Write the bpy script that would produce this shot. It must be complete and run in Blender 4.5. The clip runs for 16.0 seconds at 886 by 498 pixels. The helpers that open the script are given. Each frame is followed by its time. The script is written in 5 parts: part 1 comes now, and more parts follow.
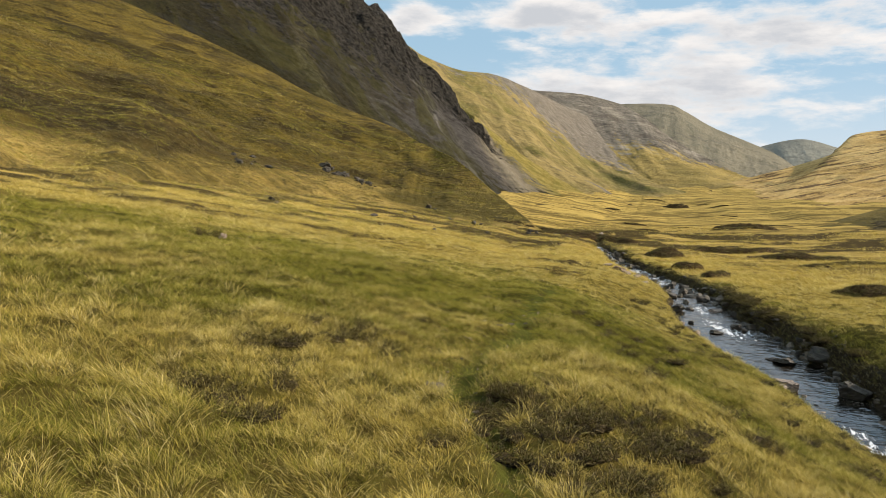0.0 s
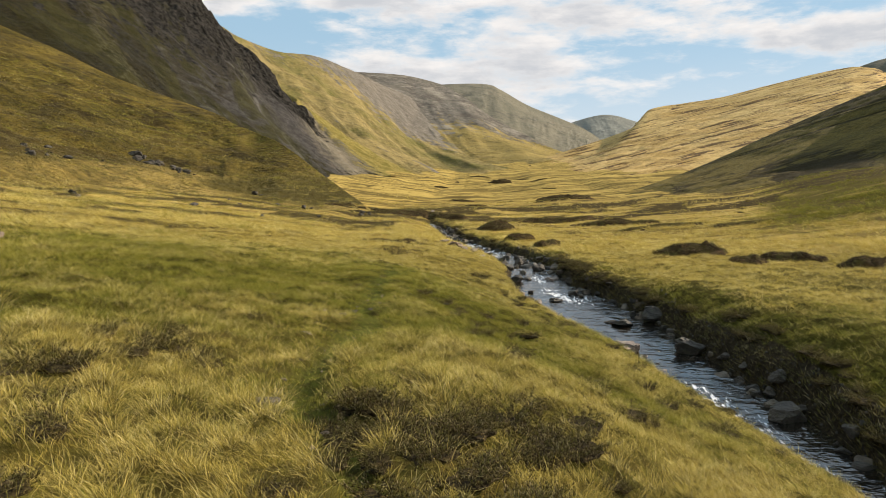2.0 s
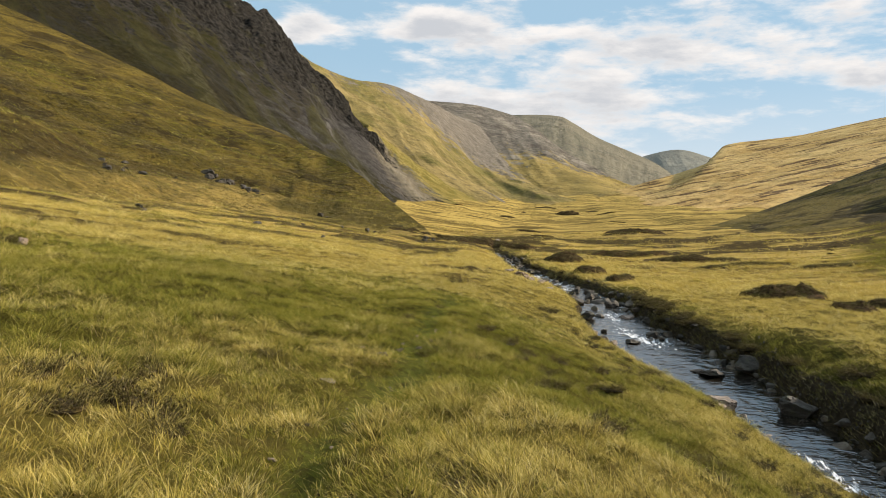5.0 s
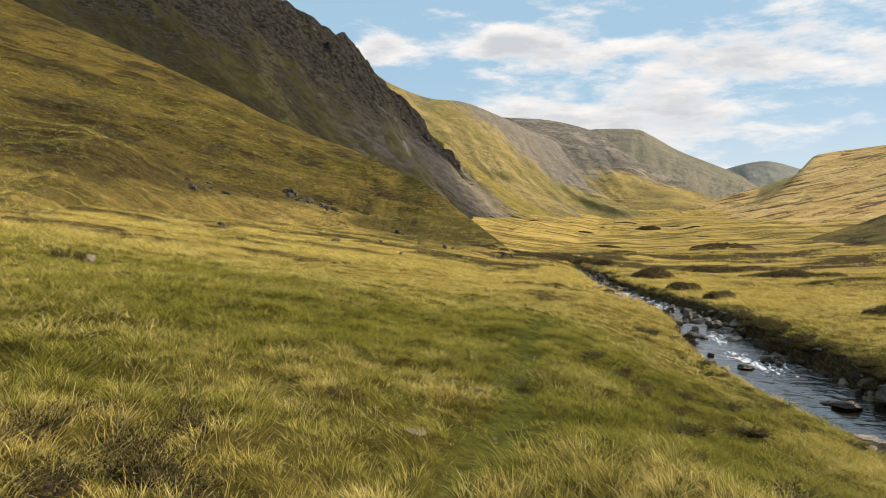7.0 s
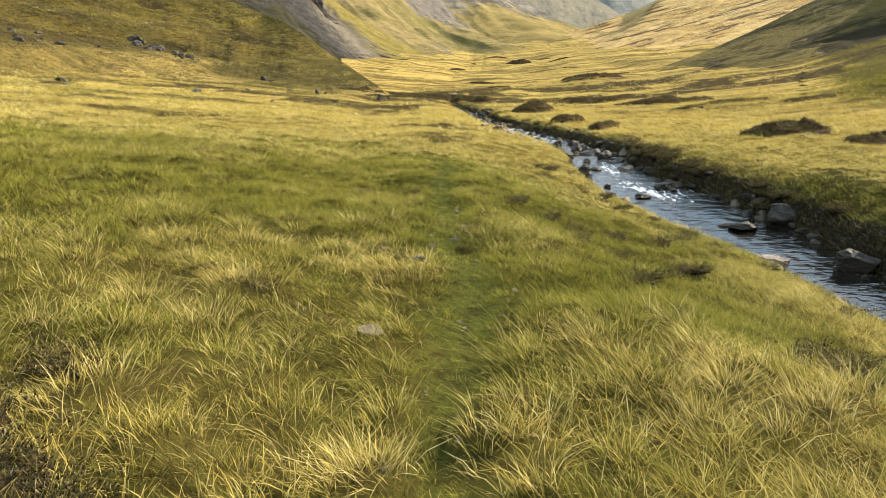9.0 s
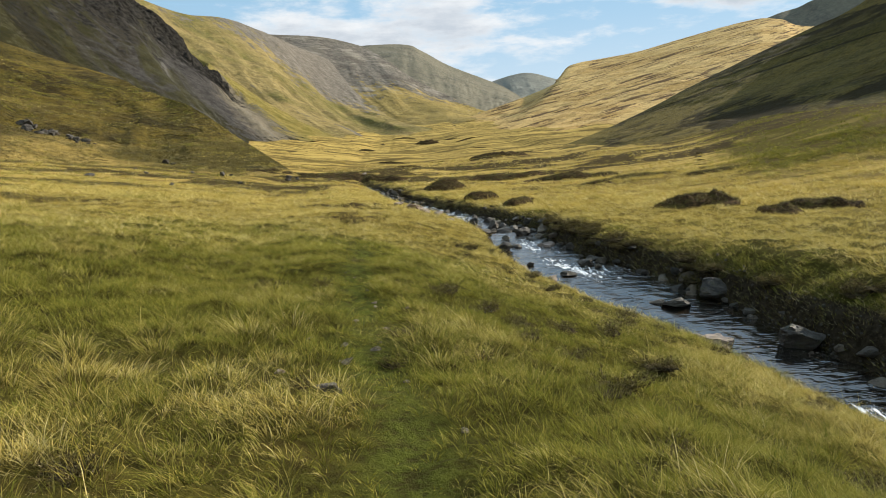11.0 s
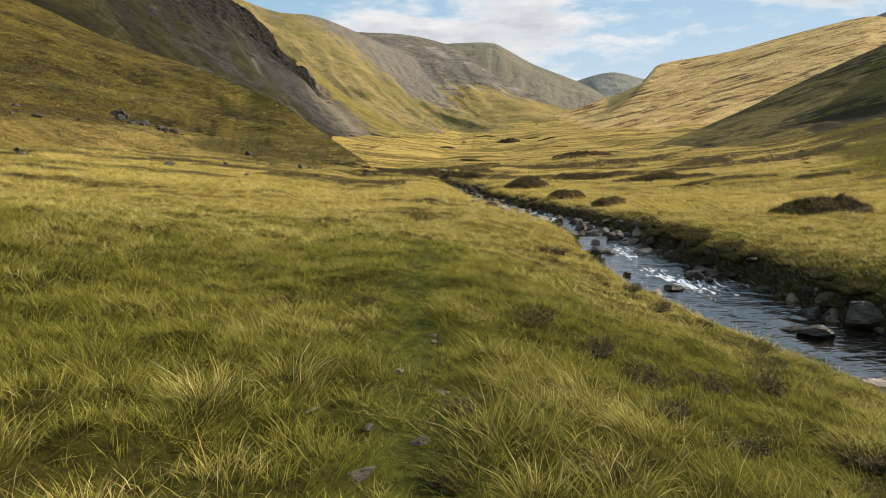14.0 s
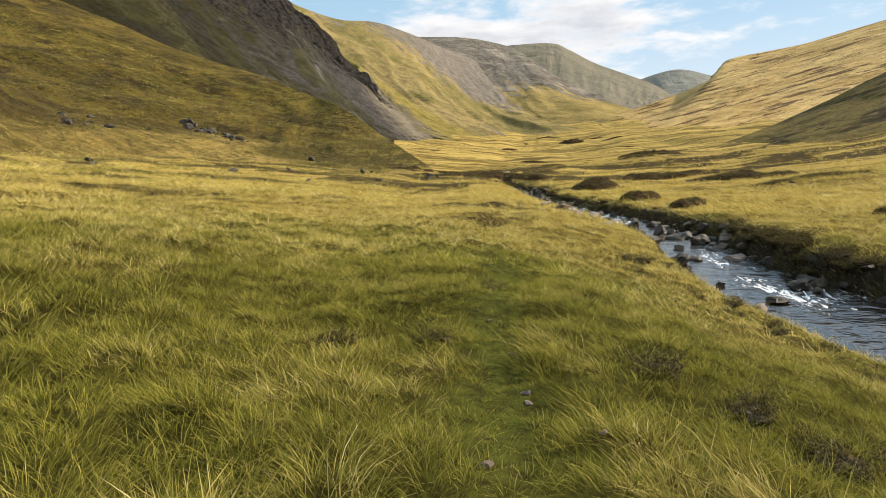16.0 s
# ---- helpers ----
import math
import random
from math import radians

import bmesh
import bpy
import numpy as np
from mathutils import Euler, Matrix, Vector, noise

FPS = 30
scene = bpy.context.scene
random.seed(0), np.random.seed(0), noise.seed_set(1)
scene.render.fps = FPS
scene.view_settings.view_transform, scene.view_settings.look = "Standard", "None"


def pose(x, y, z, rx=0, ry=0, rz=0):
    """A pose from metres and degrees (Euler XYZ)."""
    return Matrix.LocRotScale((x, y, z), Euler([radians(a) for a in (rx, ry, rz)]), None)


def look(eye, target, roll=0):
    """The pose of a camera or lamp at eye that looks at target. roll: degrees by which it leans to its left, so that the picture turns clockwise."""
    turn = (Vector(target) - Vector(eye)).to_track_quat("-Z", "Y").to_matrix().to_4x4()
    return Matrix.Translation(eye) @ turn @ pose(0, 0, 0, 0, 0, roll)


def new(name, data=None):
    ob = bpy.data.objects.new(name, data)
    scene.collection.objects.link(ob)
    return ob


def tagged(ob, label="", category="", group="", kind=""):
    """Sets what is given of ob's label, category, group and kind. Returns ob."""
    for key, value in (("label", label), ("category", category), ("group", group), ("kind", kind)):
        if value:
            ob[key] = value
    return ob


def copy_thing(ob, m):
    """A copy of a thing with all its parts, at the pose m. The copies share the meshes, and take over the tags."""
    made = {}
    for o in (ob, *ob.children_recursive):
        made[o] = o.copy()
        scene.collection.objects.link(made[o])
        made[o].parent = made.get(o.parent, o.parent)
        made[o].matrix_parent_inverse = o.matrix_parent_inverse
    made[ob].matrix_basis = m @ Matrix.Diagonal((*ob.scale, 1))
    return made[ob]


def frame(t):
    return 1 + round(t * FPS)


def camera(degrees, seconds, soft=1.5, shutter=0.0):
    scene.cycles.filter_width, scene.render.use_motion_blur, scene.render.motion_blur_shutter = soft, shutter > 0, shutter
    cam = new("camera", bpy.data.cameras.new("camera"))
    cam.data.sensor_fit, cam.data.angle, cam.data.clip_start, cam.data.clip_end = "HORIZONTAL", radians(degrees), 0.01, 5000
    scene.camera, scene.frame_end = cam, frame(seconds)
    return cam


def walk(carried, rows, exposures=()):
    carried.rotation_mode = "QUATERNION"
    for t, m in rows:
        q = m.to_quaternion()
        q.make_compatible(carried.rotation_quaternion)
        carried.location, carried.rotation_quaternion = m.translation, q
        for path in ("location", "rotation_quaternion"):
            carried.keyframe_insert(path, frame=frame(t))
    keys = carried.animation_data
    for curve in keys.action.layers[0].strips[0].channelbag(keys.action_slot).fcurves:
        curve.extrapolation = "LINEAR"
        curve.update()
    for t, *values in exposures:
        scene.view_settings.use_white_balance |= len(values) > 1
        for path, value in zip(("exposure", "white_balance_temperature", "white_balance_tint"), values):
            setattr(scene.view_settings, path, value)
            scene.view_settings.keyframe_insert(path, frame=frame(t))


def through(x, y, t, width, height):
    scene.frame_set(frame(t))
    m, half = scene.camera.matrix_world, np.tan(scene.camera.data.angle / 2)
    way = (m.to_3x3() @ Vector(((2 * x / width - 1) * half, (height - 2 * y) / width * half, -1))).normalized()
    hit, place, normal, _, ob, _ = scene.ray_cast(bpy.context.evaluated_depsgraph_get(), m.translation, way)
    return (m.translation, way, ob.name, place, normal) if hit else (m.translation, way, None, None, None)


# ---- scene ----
cam = camera(63.3, 16.0, soft=0.8)
PATH = [
    (0, (0.243, -3.371, 2.213), (-0.3, -1.448, 2.12), 3.1),
    (0.5, (0.105, -3.052, 2.171), (-0.395, -1.117, 2.102), 2.7),
    (1, (0.008, -2.571, 2.14), (-0.25, -0.589, 2.067), 2.5),
    (1.5, (-0.135, -2.021, 2.065), (-0.237, -0.027, 1.948), 2.3),
    (2, (-0.182, -1.668, 2.03), (-0.268, 0.326, 1.902), 0.1),
    (2.5, (-0.257, -1.089, 1.999), (-0.261, 0.906, 1.858), 0.3),
    (3, (-0.193, -0.67, 1.981), (-0.227, 1.326, 1.854), 0.8),
    (3.5, (-0.196, -0.057, 1.919), (-0.165, 1.94, 1.81), 1.3),
    (4, (-0.187, 0.347, 1.902), (-0.198, 2.345, 1.821), 2.0),
    (4.5, (-0.231, 0.75, 1.86), (-0.314, 2.744, 1.721), 2.5),
    (5, (-0.367, 1.045, 1.842), (-0.632, 3.027, 1.79), 2.3),
    (5.2, (-0.454, 1.085, 1.861), (-0.857, 3.044, 1.857), 0.9),
    (7.3, (-1.14, 3.254, 1.667), (-1.618, 5.196, 1.652), 1.7),
    (7.5, (-1.227, 3.451, 1.627), (-1.684, 5.397, 1.562), 0.8),
    (8, (-1.492, 3.856, 1.612), (-1.799, 5.82, 1.397), 0.2),
    (8.5, (-1.755, 4.056, 1.619), (-2.004, 6.003, 1.235), -0.5),
    (9, (-1.915, 4.486, 1.655), (-2.046, 6.433, 1.216), -1.3),
    (9.5, (-2.117, 5.19, 1.64), (-2.005, 7.149, 1.25), -0.9),
    (10, (-2.1, 5.75, 1.602), (-1.963, 7.732, 1.368), -1.5),
    (10.2, (-2.097, 5.796, 1.608), (-1.976, 7.778, 1.365), -2.0),
    (12.3, (-1.984, 7.855, 1.415), (-1.878, 9.841, 1.203), -2.4),
    (12.5, (-1.991, 7.972, 1.409), (-1.897, 9.956, 1.17), -2.4),
    (13, (-2.022, 8.52, 1.361), (-1.931, 10.5, 1.095), -1.8),
    (13.5, (-2.008, 8.956, 1.352), (-2.13, 10.938, 1.114), -1.5),
    (14, (-2.02, 9.482, 1.304), (-2.121, 11.466, 1.073), -0.9),
    (14.5, (-1.991, 9.9, 1.272), (-2.183, 11.881, 1.074), -0.1),
    (15, (-2.078, 10.384, 1.246), (-2.261, 12.37, 1.092), -0.3),
    (15.5, (-2.218, 10.757, 1.237), (-2.528, 12.722, 1.029), -1.6),
    (16, (-2.331, 11.182, 1.281), (-2.604, 13.151, 1.062), -1.9),
]
EXPOSURES = [(0, 0.54, 7000, 13), (7.5, 0.58, 7000, 13), (8.4, 0.78, 6900, 13), (8.9, 1.08, 6750, 12), (9.5, 1.24, 6450, 9), (10.2, 0.86, 6400, 9), (12.4, 0.45, 6550, 10), (14.0, 0.5, 6750, 12), (15.5, 0.5, 6850, 13), (16, 0.72, 6850, 13)]
walk(cam, [(t, look(eye, target, roll)) for t, eye, target, roll in PATH], EXPOSURES)

# ---------------------------------------------------------------- light
SUN_AZ, SUN_EL = radians(66), radians(27)      # clockwise from +y, above the horizon
sun_dir = Vector((math.sin(SUN_AZ) * math.cos(SUN_EL), math.cos(SUN_AZ) * math.cos(SUN_EL), math.sin(SUN_EL)))
sun = new("sun", bpy.data.lights.new("sun", "SUN"))
sun.data.energy, sun.data.angle, sun.data.color = 5.0, radians(0.6), (1.0, 0.90, 0.74)
sun.matrix_world = look((0, 0, 60), Vector((0, 0, 60)) - sun_dir)


class Nodes:
    """A small writer for node trees."""

    def __init__(self, tree):
        self.tree = tree
        tree.nodes.clear()

    def add(self, kind, _out=0, **sets):
        node = self.tree.nodes.new(kind)
        for key, value in sets.items():
            if key.startswith("i_"):
                slot = key[2:]
                self.put(node.inputs[int(slot) if slot.isdigit() else slot.replace("_", " ")], value)
            elif key == "operation":
                node.operation = value
            elif key == "use_clamp":
                node.use_clamp = value
            elif key == "noise_type":
                node.noise_type = value
            elif key == "sky_type":
                node.sky_type = value
            elif key == "sun_disc":
                node.sun_disc = value
            elif key == "sun_elevation":
                node.sun_elevation = value
            elif key == "sun_rotation":
                node.sun_rotation = value
            elif key == "altitude":
                node.altitude = value
            elif key == "air_density":
                node.air_density = value
            elif key == "dust_density":
                node.dust_density = value
            elif key == "ozone_density":
                node.ozone_density = value
            elif key == "attribute_name":
                node.attribute_name = value
            elif key == "interpolation_type":
                node.interpolation_type = value
        return node.outputs[_out]

    def put(self, socket, value):
        if isinstance(value, bpy.types.NodeSocket):
            self.tree.links.new(value, socket)
        else:
            socket.default_value = value

    def math(self, op, a, b=0.0, clamp=False):
        return self.add("ShaderNodeMath", operation=op, use_clamp=clamp, i_0=a, i_1=b)

    def vmath(self, op, a, b=(0, 0, 0)):
        return self.add("ShaderNodeVectorMath", operation=op, i_0=a, i_1=b)

    def noise(self, vec, scale, detail=4.0, rough=0.55, dist=0.0, kind="FBM"):
        return self.add("ShaderNodeTexNoise", noise_type=kind, i_Vector=vec, i_Scale=scale, i_Detail=detail, i_Roughness=rough, i_Distortion=dist)

    def ramp(self, fac, stops, mode="LINEAR"):
        node = self.tree.nodes.new("ShaderNodeValToRGB")
        node.color_ramp.interpolation = mode
        els = node.color_ramp.elements
        while len(els) < len(stops):
            els.new(0.5)
        for el, (at, col) in zip(els, stops):
            el.position = at
            el.color = (*col, 1) if isinstance(col, tuple) else (col, col, col, 1)
        self.put(node.inputs[0], fac)
        return node.outputs[0]

    def mix(self, fac, a, b, blend="MIX"):
        node = self.tree.nodes.new("ShaderNodeMix")
        node.data_type, node.blend_type = "RGBA", blend
        self.put(node.inputs[0], fac)
        self.put(node.inputs[6], a if isinstance(a, bpy.types.NodeSocket) else (*a, 1))
        self.put(node.inputs[7], b if isinstance(b, bpy.types.NodeSocket) else (*b, 1))
        return node.outputs[2]

    def step(self, value, lo, hi):
        return self.add("ShaderNodeMapRange", interpolation_type="SMOOTHSTEP", i_Value=value, i_1=lo, i_2=hi)

    def bump(self, height, strength=0.5, distance=0.05):
        return self.add("ShaderNodeBump", i_Strength=strength, i_Distance=distance, i_Height=height)


def cloudy_sky():
    world = bpy.data.worlds.new("sky")
    scene.world = world
    world.use_nodes = True
    n = Nodes(world.node_tree)
    sky = n.add("ShaderNodeTexSky", sky_type="NISHITA", sun_disc=False, sun_elevation=SUN_EL, sun_rotation=SUN_AZ, altitude=300.0, air_density=1.0, dust_density=0.6, ozone_density=1.5)
    way = n.add("ShaderNodeTexCoord")
    split = n.tree.nodes.new("ShaderNodeSeparateXYZ")
    n.put(split.inputs[0], way)
    up = n.math("MAXIMUM", split.outputs[2], 0.0)
    turn = n.math("ARCTAN2", split.outputs[0], split.outputs[1])
    rise = n.math("ARCSINE", up)
    plane = n.add("ShaderNodeCombineXYZ", i_0=n.math("MULTIPLY", turn, 3.6), i_1=n.math("MULTIPLY", rise, 11.0))

    def bank(lobes):
        """A sum of soft round masses: bearing, height, half width and half height in degrees, and weight."""
        total = 0.0
        for east, high, wide, tall, weight in lobes:
            p = n.math("DIVIDE", n.math("SUBTRACT", turn, radians(east)), radians(wide))
            q = n.math("DIVIDE", n.math("SUBTRACT", rise, radians(high)), radians(tall))
            far = n.math("ADD", n.math("MULTIPLY", p, p), n.math("MULTIPLY", q, q))
            total = n.math("ADD", total, n.math("MULTIPLY", n.math("EXPONENT", n.math("MULTIPLY", far, -1.0)), weight))
        return total

    where = bank([(-1, 9.6, 11, 2.6, 0.13), (8.5, 14.4, 6, 1.7, 0.17), (-8.5, 15.6, 5, 2.0, 0.13), (-18, 15.3, 2.2, 1.0, 0.13), (28, 11.6, 6, 1.7, 0.18), (-16, 11.5, 4, 3.0, -0.16), (17, 9.5, 4.5, 3.0, -0.10), (4, 18.5, 8, 1.2, -0.08), (-24, 17, 5, 2.5, -0.1)])

    def mass(at):
        low = n.noise(at, 1.3, 6.0, 0.52, 0.1)
        puff = n.noise(n.vmath("ADD", at, (3.1, 1.7, 0.5)), 4.2, 7.0, 0.6, 0.15)
        return n.math("ADD", n.math("ADD", n.math("MULTIPLY", low, 0.62), n.math("MULTIPLY", puff, 0.38)), where)

    body = mass(plane)
    cover = n.math("MULTIPLY", n.step(body, 0.465, 0.615), 0.95)
    above = mass(n.vmath("ADD", plane, (0.0, 0.16, 0.0)))
    shade = n.math("MULTIPLY", n.step(above, 0.46, 0.68), n.step(body, 0.48, 0.66))
    cloud = n.mix(shade, (11.2, 11.3, 11.4), (7.0, 7.6, 8.4))
    blue = n.mix(0.75, sky, (5.0, 8.2, 11.0))
    haze = n.math("MULTIPLY", n.math("SUBTRACT", 1.0, n.step(up, 0.02, 0.24)), 0.75)
    air = n.mix(haze, blue, (9.0, 10.0, 11.0))
    back = n.add("ShaderNodeBackground", i_Color=n.mix(cover, air, cloud), i_Strength=0.058)
    out = n.tree.nodes.new("ShaderNodeOutputWorld")
    n.put(out.inputs[0], back)


cloudy_sky()


# ---------------------------------------------------------------- materials
def material(name):
    m = bpy.data.materials.new(name)
    m.use_nodes = True
    return m, Nodes(m.node_tree)


def surface(n, color, rough=0.9, normal=None, spec=0.3, metal=0.0):
    sets = dict(i_Base_Color=color, i_Roughness=rough, i_Metallic=metal)
    s = n.add("ShaderNodeBsdfPrincipled", **sets)
    node = s.node
    n.put(node.inputs["Specular IOR Level"], spec)
    if normal is not None:
        n.put(node.inputs["Normal"], normal)
    out = n.tree.nodes.new("ShaderNodeOutputMaterial")
    n.put(out.inputs[0], s)
    return s


STRAW, OLIVE, PEAT = (0.52, 0.365, 0.105), (0.115, 0.088, 0.018), (0.022, 0.016, 0.009)


def ground_material():
    m, n = material("moor grass ground")
    at = n.add("ShaderNodeNewGeometry")
    big = n.noise(at, 0.035, 5.0, 0.6)
    mid = n.noise(at, 0.35, 5.0, 0.62, 0.4)
    fine = n.noise(at, 7.0, 7.0, 0.75)
    streak = n.noise(n.vmath("MULTIPLY", at, (0.012, 0.05, 0.03)), 1.0, 8.0, 0.7, 0.5)
    dash = n.noise(n.vmath("MULTIPLY", at, (0.05, 0.30, 0.05)), 1.0, 7.0, 0.7, 0.4)
    base = n.mix(n.step(n.math("ADD", n.math("MULTIPLY", n.add("ShaderNodeAttribute", _out=2, attribute_name="dry"), 0.5), n.math("MULTIPLY", big, 0.5)), 0.35, 0.7), OLIVE, STRAW)
    base = n.mix(n.math("MULTIPLY", n.step(mid, 0.4, 0.66), n.step(n.add("ShaderNodeAttribute", _out=2, attribute_name="dry"), 0.1, 0.6)), base, STRAW)
    base = n.mix(n.math("MULTIPLY", n.step(streak, 0.49, 0.56), 0.4), base, (0.15, 0.105, 0.03))
    base = n.mix(n.math("MULTIPLY", n.step(dash, 0.52, 0.57), 0.75), base, (0.08, 0.054, 0.018))
    thin = n.noise(n.vmath("MULTIPLY", at, (0.016, 0.12, 0.05)), 1.0, 8.0, 0.72, 0.3)
    far = n.math("SUBTRACT", 1.0, n.add("ShaderNodeAttribute", _out=2, attribute_name="litter"))
    base = n.mix(n.math("MULTIPLY", n.math("MULTIPLY", n.step(thin, 0.5, 0.56), 0.75), far), base, (0.10, 0.068, 0.022))
    base = n.mix(n.math("MULTIPLY", n.step(n.noise(at, 0.16, 6.0, 0.7, 0.6), 0.6, 0.68), 0.75), base, (0.055, 0.046, 0.02))
    base = n.mix(n.math("MULTIPLY", n.step(fine, 0.35, 0.75), 0.45), base, (0.05, 0.05, 0.014))
    # Dark litter tones that also stand in for shade under the blades.
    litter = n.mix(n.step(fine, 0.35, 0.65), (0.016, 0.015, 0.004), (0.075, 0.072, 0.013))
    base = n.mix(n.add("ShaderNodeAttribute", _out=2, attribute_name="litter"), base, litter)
    brown = n.mix(n.step(fine, 0.38, 0.62), (0.038, 0.027, 0.011), (0.085, 0.060, 0.022))
    brown = n.mix(n.math("MULTIPLY", n.step(mid, 0.55, 0.68), 0.6), brown, (0.16, 0.12, 0.03))
    base = n.mix(n.step(n.math("ADD", n.add("ShaderNodeAttribute", _out=2, attribute_name="heath"), n.math("MULTIPLY", n.math("SUBTRACT", n.noise(at, 0.8, 5.0, 0.7), 0.5), 0.35)), 0.12, 0.22), base, brown)
    worn = n.add("ShaderNodeAttribute", _out=2, attribute_name="worn")
    bare = n.mix(n.step(fine, 0.35, 0.6), (0.055, 0.05, 0.014), (0.10, 0.118, 0.02))
    base = n.mix(n.math("MULTIPLY", worn, 0.8), base, bare)
    bank = n.add("ShaderNodeAttribute", _out=2, attribute_name="bank")
    soil = n.mix(n.step(fine, 0.4, 0.62), PEAT, (0.055, 0.043, 0.027))
    base = n.mix(n.step(n.math("ADD", bank, n.math("MULTIPLY", n.math("SUBTRACT", mid, 0.5), 0.9)), 0.42, 0.62), base, soil)
    surface(n, base, 0.95, n.bump(n.math("ADD", fine, n.math("MULTIPLY", mid, 2.0)), 0.9, 0.12), 0.02)
    return m


def hill_material(name, grass, dry, dark, rock=None, rocky=0.6, scale=1.0, streaks=0.5, run=(1.0, 0.1), crag=None, pale=None, low=0.0, grit=0.4, patch=0.0, shear=0.0, tip=0.0, thin=0.0, relief=5.0, strata=None, belt=None, shoulder=0.0, foot=0.0):
    """Slope with grass, dry grass and dark vegetation; above rocky bare rock and scree, above crag dark cliffs."""
    m, n = material(name)
    at = n.add("ShaderNodeNewGeometry")
    uv = n.add("ShaderNodeUVMap")
    side = n.add("ShaderNodeAttribute", _out=2, attribute_name="side")
    split = n.tree.nodes.new("ShaderNodeSeparateXYZ")
    n.put(split.inputs[0], uv)
    up = split.outputs[1]
    slant = n.add("ShaderNodeCombineXYZ", i_0=n.math("ADD", split.outputs[0], n.math("MULTIPLY", up, shear)), i_1=up)
    fall = n.vmath("MULTIPLY", slant, (run[0], run[1], 1.0))
    lines = n.noise(fall, 20.0, 7.0, 0.7, 0.8)
    broad = n.noise(fall, 7.0, 5.0, 0.62, 1.0)
    soft = n.noise(at, 0.012 / scale, 6.0, 0.65, 0.4)
    mid = n.noise(at, 0.06 / scale, 7.0, 0.72, 0.3)
    fine = n.noise(at, 0.40 / scale, 7.0, 0.78)
    c = n.mix(n.step(soft, 0.42, 0.58), grass, dry)
    c = n.mix(n.math("MULTIPLY", n.step(broad, 0.47, 0.6), 0.5), c, dry)
    c = n.mix(n.math("MULTIPLY", n.step(lines, 0.51, 0.6), streaks), c, dark)
    c = n.mix(n.math("MULTIPLY", n.step(mid, 0.53, 0.59), 0.55), c, dark)
    c = n.mix(n.math("MULTIPLY", n.step(fine, 0.5, 0.56), grit), c, (dark[0] * 0.55, dark[1] * 0.55, dark[2] * 0.55))
    c = n.mix(n.math("MULTIPLY", n.step(n.math("SUBTRACT", 1.0, fine), 0.52, 0.6), 0.45), c, (dry[0] * 1.2, dry[1] * 1.18, dry[2] * 1.15))
    height = n.math("ADD", mid, n.math("MULTIPLY", fine, 0.6))
    if thin:
        lie = n.add("ShaderNodeCombineXYZ", i_0=n.add("ShaderNodeVectorMath", _out=1, operation="DOT_PRODUCT", i_0=at, i_1=strata[0]), i_1=n.add("ShaderNodeVectorMath", _out=1, operation="DOT_PRODUCT", i_0=at, i_1=strata[1])) if strata else n.vmath("MULTIPLY", slant, (6.7, 42.0, 1.0))
        seam = n.noise(lie, 1.0, 6.0, 0.66, 0.25)
        gap = n.noise(n.vmath("MULTIPLY", lie, (0.8, 0.25, 0.25)), 1.0, 4.0, 0.6)
        cut = n.math("MULTIPLY", n.step(seam, 0.525, 0.56), n.step(gap, 0.38, 0.52))
        c = n.mix(n.math("MULTIPLY", cut, thin), c, (dark[0] * 0.6, dark[1] * 0.55, dark[2] * 0.6))
        bright = n.noise(n.vmath("ADD", n.vmath("MULTIPLY", lie, (0.8, 0.6, 0.6)), (7.3, 2.1, 0.0)), 1.0, 6.0, 0.66, 0.2)
        c = n.mix(n.math("MULTIPLY", n.step(bright, 0.53, 0.62), 0.5), c, (dry[0] * 1.15, dry[1] * 1.15, dry[2] * 1.15))
        height = n.math("SUBTRACT", height, n.math("MULTIPLY", cut, 0.3))
    if patch:
        spots = n.noise(n.vmath("MULTIPLY", at, (1.0, 0.55, 1.0)), 0.05 / scale * 0.4, 7.0, 0.66, 0.5)
        c = n.mix(n.math("MULTIPLY", n.step(spots, 0.52, 0.58), patch), c, (0.05, 0.036, 0.014))
    if belt:
        zone = n.math("MULTIPLY", n.step(up, belt[0], belt[0] + 0.12), n.math("SUBTRACT", 1.0, n.step(up, belt[1] - 0.15, belt[1])))
        brown = n.step(n.math("ADD", n.noise(n.vmath("MULTIPLY", at, (1.0, 0.6, 1.0)), 0.09, 7.0, 0.68, 0.6), n.math("MULTIPLY", n.math("SUBTRACT", zone, 0.8), 0.22)), 0.47, 0.54)
        c = n.mix(n.math("MULTIPLY", brown, 0.6), c, n.mix(n.step(fine, 0.4, 0.6), (0.055, 0.036, 0.014), (0.030, 0.022, 0.010)))
    if low:
        moor = n.mix(n.step(n.noise(at, 0.035, 5.0, 0.6), 0.38, 0.62), OLIVE, STRAW)
        moor = n.mix(n.math("MULTIPLY", n.step(n.noise(at, 0.16, 6.0, 0.7, 0.6), 0.56, 0.66), 0.75), moor, (0.055, 0.046, 0.02))
        moor = n.mix(n.math("MULTIPLY", n.step(fine, 0.45, 0.6), 0.6), moor, (0.08, 0.066, 0.02))
        # tip: straw colour spreads up the spur's end, imitating the sun on it.
        bound = n.math("SUBTRACT", n.math("ADD", up, n.math("MULTIPLY", n.math("SUBTRACT", mid, 0.5), 0.7)), n.math("MULTIPLY", n.step(side, 0.6, 1.0), tip))
